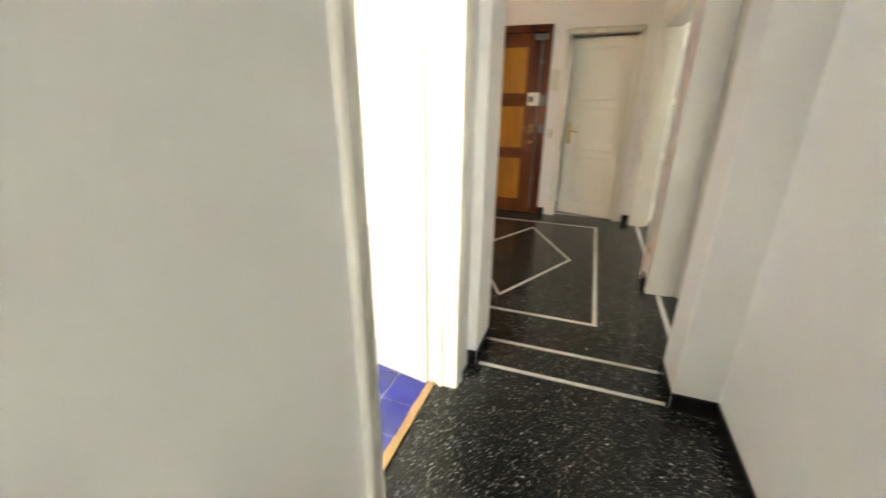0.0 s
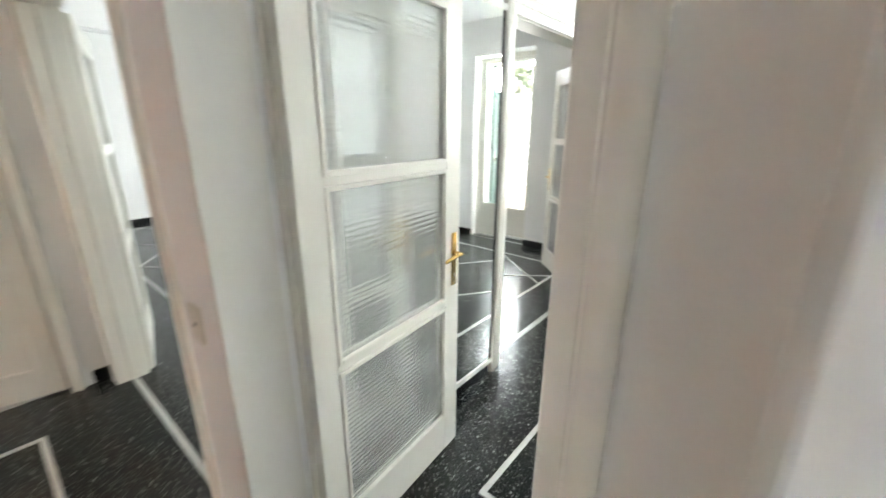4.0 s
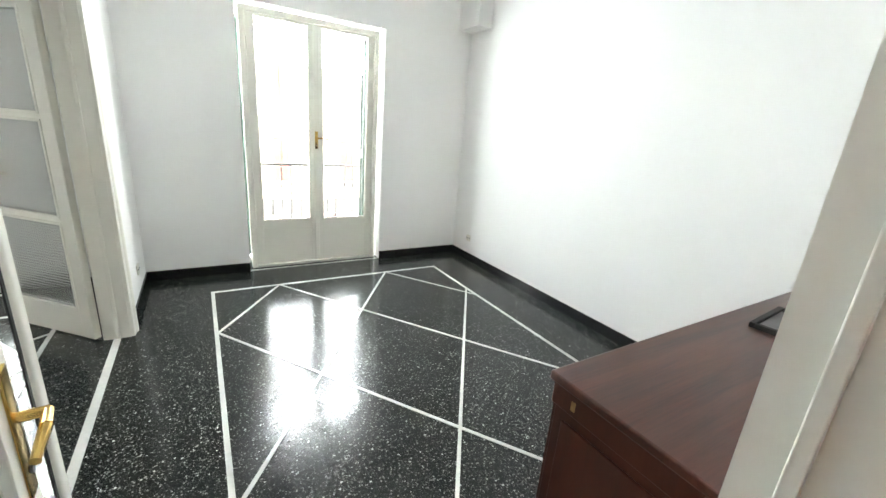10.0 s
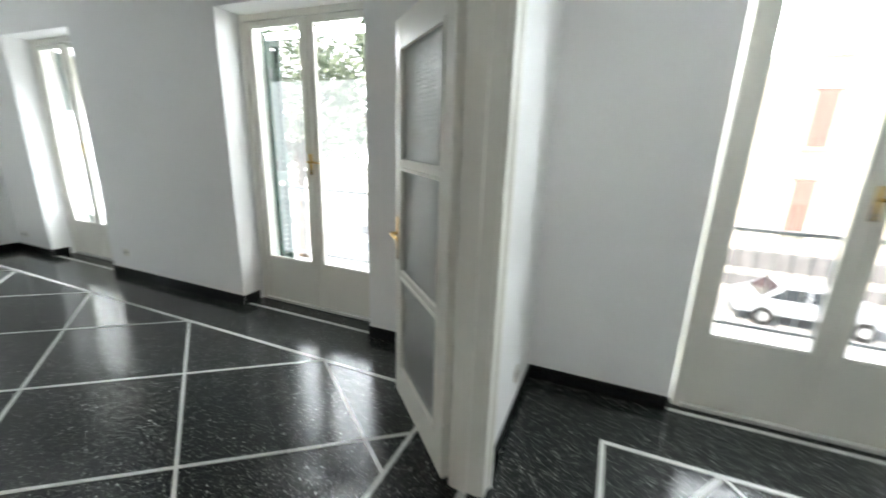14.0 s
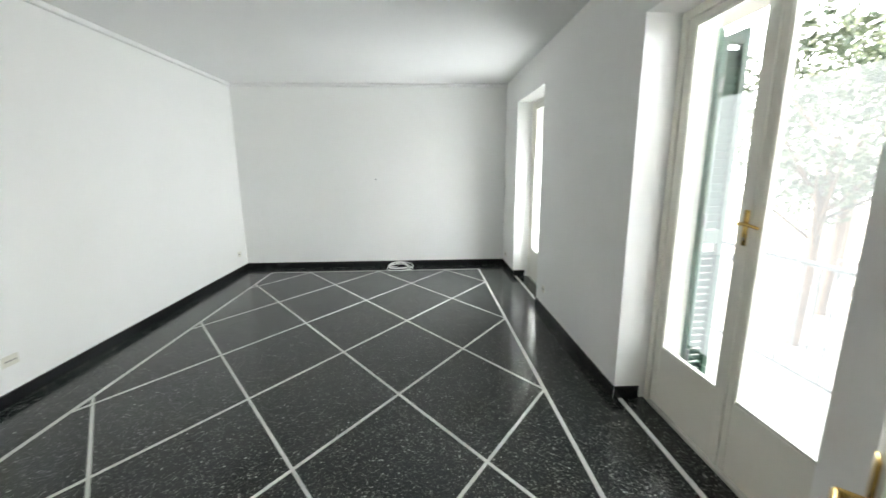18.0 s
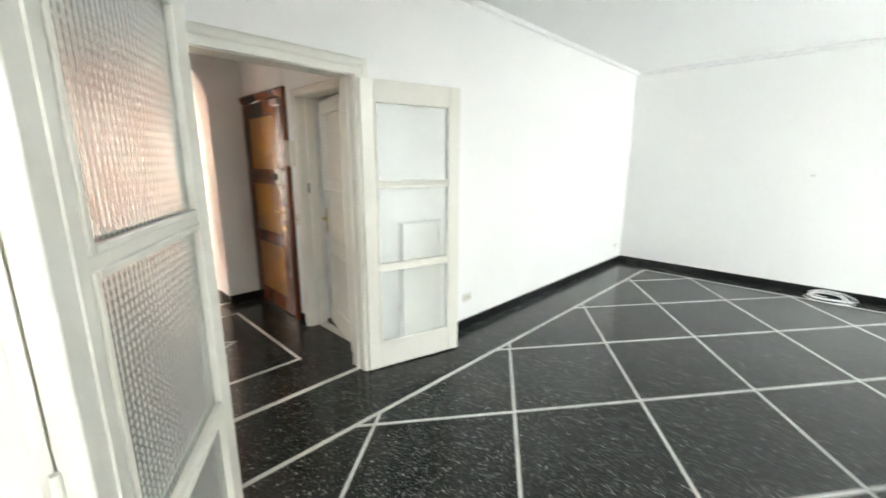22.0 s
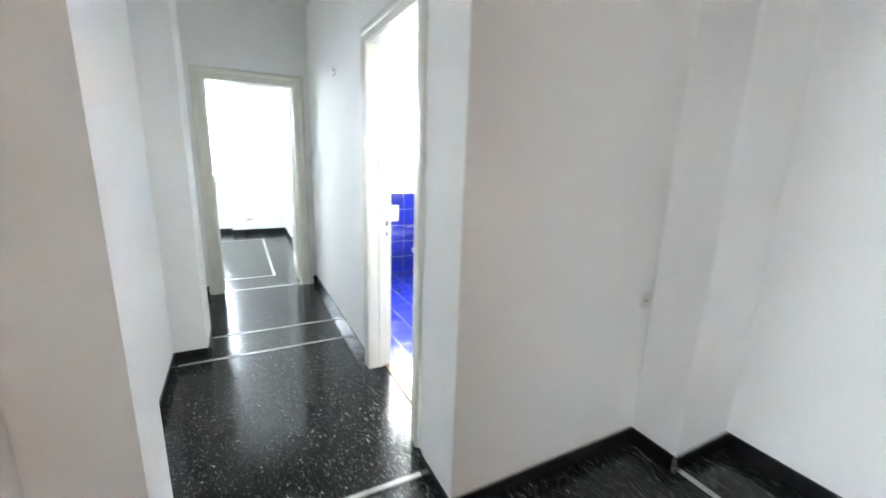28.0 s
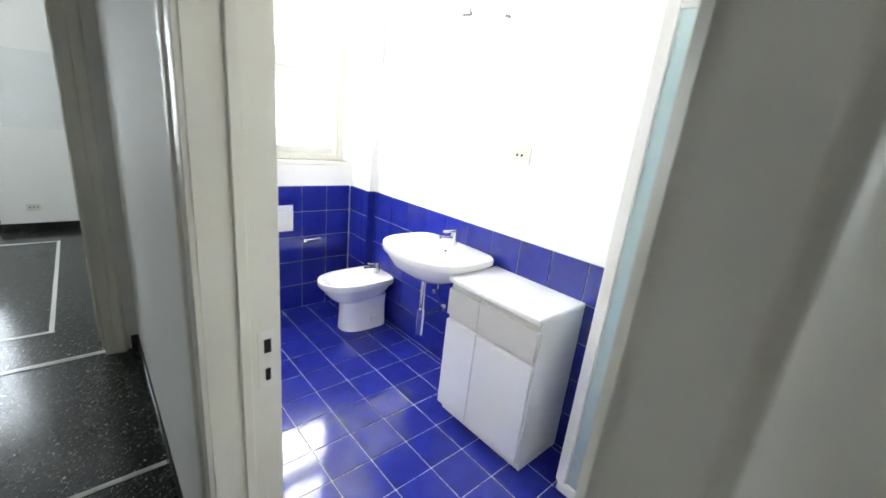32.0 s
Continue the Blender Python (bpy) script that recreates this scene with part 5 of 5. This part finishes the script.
setting("road", boxes((-200, 200, 9, 21, GROUND_Z, GROUND_Z + 0.02)), ASPHALT, "asphalt road in front of the house", "road")
STUCCO = mottle(material("pale_stucco", (0.62, 0.56, 0.46), 0.85), (0.62, 0.56, 0.46), 0.12, 0.3, 12, 0.1)
BRICKRED = mottle(material("faded_pink_shutter_paint", (0.30, 0.125, 0.105), 0.6), (0.30, 0.125, 0.105), 0.15, 2, 30, 0.05)
STONEGREY = mottle(material("weathered_grey_render", (0.13, 0.13, 0.135), 0.9), (0.13, 0.13, 0.135), 0.3, 1.2, 14, 0.1)
ROOF = mottle(material("roof_tile", (0.36, 0.16, 0.09), 0.8), (0.36, 0.16, 0.09), 0.25, 1, 12, 0.1)


def house(x0, x1, y0, y1, h):
    s = thing("house", ((x0 + x1) / 2, y0, GROUND_Z), 0, "pale stucco house across the road with faded pink shutters", "house")
    w = (x1 - x0) / 2
    part("wall", boxes((-w, w, 0, y1 - y0, 0, h)), STUCCO, s)
    bm = boxes((-w - 0.5, w + 0.5, -0.5, y1 - y0 + 0.5, h, h + 0.3))
    part("roof", bm, ROOF, s)
    pair = boxes((-0.41, -0.012, -0.07, -0.02, 0.03, 2.45), (0.012, 0.41, -0.07, -0.02, 0.03, 2.45), bevel=0.012)
    shutters = mesh_of("window", pair, BRICKRED)
    slat = mesh_of("slat", boxes((-0.35, 0.35, -0.085, -0.07, 0.0, 0.022)), BRICKRED)
    n = int(w * 2 / 3.8)
    for fl in range(3):
        for k in range(n):
            win = new("window", shutters)
            win.parent, win.location = s, (-w + (k + 0.5) * 2 * w / n, 0, 2.0 + fl * 3.9)
            part("sill", boxes((-0.55, 0.55, -0.18, 0.0, -0.1, 0.0)), CONCRETE, win)
            part("lintel", boxes((-0.58, 0.58, -0.10, 0.0, 2.50, 2.66)), CONCRETE, win)
            for q in range(9):
                ob = new("slat", slat)
                ob.parent, ob.location = win, (0, 0, 0.15 + 0.26 * q)
    part("string_course", boxes((-w, w, -0.06, 0.0, 5.35, 5.6)), CONCRETE, s)
    part("plinth", boxes((-w, w, -0.08, 0.0, 0.0, 0.9)), STONEGREY, s, "grey rendered plinth")


house(2.0, 17.5, 26, 36, 13.2)


LEAF = mottle(material("leaf", (0.10, 0.13, 0.075), 0.6, 0.0, Subsurface_Weight=0.0), (0.10, 0.13, 0.075), 0.5, 0.6, 9, 0.0)
# emissive wall added beyond the trees; its glow stands in for bright sky
SKY_GLOW = material("sky_glow", (0.8, 0.85, 0.9), 1.0, 0.0, Emission_Color=(0.76, 0.88, 1.0, 1), Emission_Strength=2.3)
setting("backdrop", boxes((-190, 130, 75, 75.5, GROUND_Z, 170)), SKY_GLOW, "added glowing wall that stands in for bright sky beyond the trees", "backdrop")
BARK = mottle(material("bark", (0.12, 0.085, 0.06), 0.9), (0.12, 0.085, 0.06), 0.3, 3, 30, 0.3)


def tree(x, y, h, r, seed):
    s = thing("tree", (x, y, GROUND_Z), 0, "leafy broad tree beyond the balcony", "tree", "trees")
    rng = random.Random(seed)
    bm = bmesh.new()
    rod(bm, (0, 0, 0), (0.2, 0.1, h * 0.6), 0.22, 0.12)
    tips = []
    for k in range(9):
        a, z = rng.uniform(0, 6.28), h * rng.uniform(0.3, 0.6)
        e = (r * 0.7 * math.cos(a), r * 0.7 * math.sin(a), z + h * rng.uniform(0.12, 0.3))
        rod(bm, (0.1, 0.05, z), e, 0.07, 0.02, 7)
        tips.append(e)
    part("trunk", bm, BARK, s)
    co, fa = [], []
    for k in range(5200):
        u, v = rng.uniform(-1, 1), rng.uniform(0, 6.283)
        q = rng.uniform(0.35, 1.0) ** 0.5 * (0.75 + 0.35 * noise.noise((math.cos(v) * 2 + seed, math.sin(v) * 2, u * 2)))
        c = Vector((r * q * math.sqrt(1 - u * u) * math.cos(v), r * q * math.sqrt(1 - u * u) * math.sin(v), h * 0.66 + h * 0.38 * q * u))
        if noise.noise(c * 0.55 + Vector((seed, 0, 0))) < -0.12:
            continue
        d1 = Vector((rng.gauss(0, 1), rng.gauss(0, 1), rng.gauss(0, 1))).normalized()
        d2 = d1.cross(Vector((rng.gauss(0, 1), rng.gauss(0, 1), rng.gauss(0, 1)))).normalized()
        sz = rng.uniform(0.07, 0.17)
        b = len(co)
        co += [c - d1 * sz, c + d2 * sz * 0.5, c + d1 * sz, c - d2 * sz * 0.5]
        fa.append((b, b + 1, b + 2, b + 3))
    me = bpy.data.meshes.new("crown")
    me.from_pydata([tuple(v) for v in co], [], fa)
    me.materials.append(LEAF)
    ob = new("crown", me)
    ob.parent = s
    tagged(ob, kind="stuff")


for k, (x, y, h, r) in enumerate(((-4.2, 19, 11.5, 3.3), (-9.5, 20, 12, 3.8), (-15, 19, 11, 3.6), (-6.5, 26, 13, 4.2), (-20, 25, 13, 4.4), (-12.5, 28, 14, 4.6), (-2.0, 28, 12, 3.6), (-27, 21, 12, 4.0), (-7.2, 14.5, 10.5, 3.0), (-12.5, 15.5, 11, 3.3))):
    tree(x, y, h, r, k)


CARGLASS = material("dark_car_glass", (0.02, 0.025, 0.03), 0.06)


def car(x, y, turn):
    s = thing("car", (x, y, GROUND_Z + 0.02), turn, "parked light-coloured car at the kerb", "car", "parked cars")
    paint = bpy.data.materials.get("car_paint") or mottle(material("car_paint", (0.33, 0.35, 0.38), 0.25), (0.33, 0.35, 0.38), 0.04, 1, 40, 0.0)
    bm = bmesh.new()
    prof = [(-2.1, 0.35), (-2.1, 0.75), (-1.5, 0.9), (-0.9, 1.38), (0.6, 1.42), (1.3, 0.95), (2.0, 0.85), (2.1, 0.4)]
    va, vb = [bm.verts.new((a, -0.82, b)) for a, b in prof], [bm.verts.new((a, 0.82, b)) for a, b in prof]
    bm.faces.new(va), bm.faces.new(vb)
    for k in range(len(prof)):
        bm.faces.new((va[k], va[(k + 1) % len(prof)], vb[(k + 1) % len(prof)], vb[k]))
    bmesh.ops.bevel(bm, geom=list(bm.edges), offset=0.06, segments=2, affect="EDGES")
    body = part("body", bm, paint, s)
    for side in (-1, 1):
        for pts in (((-1.25, 0.97), (-0.80, 1.33), (-0.22, 1.35), (-0.22, 0.97)), ((-0.14, 0.97), (-0.14, 1.35), (0.55, 1.36), (1.08, 0.97))):
            bm = bmesh.new()
            near, far = [[bm.verts.new((a, side * y, z)) for a, z in pts] for y in (0.80, 0.828)]
            bm.faces.new(near), bm.faces.new(far)
            for k in range(4):
                bm.faces.new((near[k], near[(k + 1) % 4], far[(k + 1) % 4], far[k]))
            bmesh.ops.recalc_face_normals(bm, faces=list(bm.faces))
            part("side_window", bm, CARGLASS, body, "dark side window")
    for a, b in (((0.68, 1.41), (1.24, 1.00)), ((-0.98, 1.35), (-1.45, 0.95))):
        bm = bmesh.new()
        up = 0.018
        rows = [[bm.verts.new((x, y, z + e)) for x, z, y in ((a[0], a[1], -0.66), (a[0], a[1], 0.66), (b[0], b[1], 0.72), (b[0], b[1], -0.72))] for e in (-0.03, up)]
        bm.faces.new(rows[0]), bm.faces.new(rows[1])
        for k in range(4):
            bm.faces.new((rows[0][k], rows[0][(k + 1) % 4], rows[1][(k + 1) % 4], rows[1][k]))
        bmesh.ops.recalc_face_normals(bm, faces=list(bm.faces))
        part("windscreen", bm, CARGLASS, body, "dark windscreen")
    for a in (-1.3, 1.3):
        for b in (-0.78, 0.78):
            bm = bmesh.new()
            rod(bm, (a, b - 0.1, 0.31), (a, b + 0.1, 0.31), 0.31, seg=20)
            wh = part("wheel", bm, DARK, s)
            bm = bmesh.new()
            rod(bm, (a, b - 0.105, 0.31), (a, b + 0.105, 0.31), 0.18, seg=16)
            part("rim", bm, STEEL, wh)


for cx, cy, turn in ((0.8, 18.6, 3), (6.2, 18.8, -2), (12.0, 18.7, 2), (-9.0, 18.9, 1)):
    car(cx, cy, turn)


def street_fence():
    """Grey fence with upright bars on a low wall along the far pavement."""
    s = thing("fence", (-24, 22.6, GROUND_Z), 0, "weathered grey street fence with upright bars on a low wall", "fence")
    part("kerb", boxes((0, 48, -0.15, 0.15, 0, 0.5), bevel=0.02), STONEGREY, s)
    part("rail", boxes((0, 48, -0.03, 0.03, 1.45, 1.52)), STONEGREY, s)
    me = mesh_of("bar", boxes((-0.03, 0.03, -0.02, 0.02, 0.5, 1.45)), STONEGREY)
    for k in range(160):
        ob = new("bar", me)
        ob.parent, ob.location = s, (0.15 + 0.3 * k, 0, 0)


street_fence()
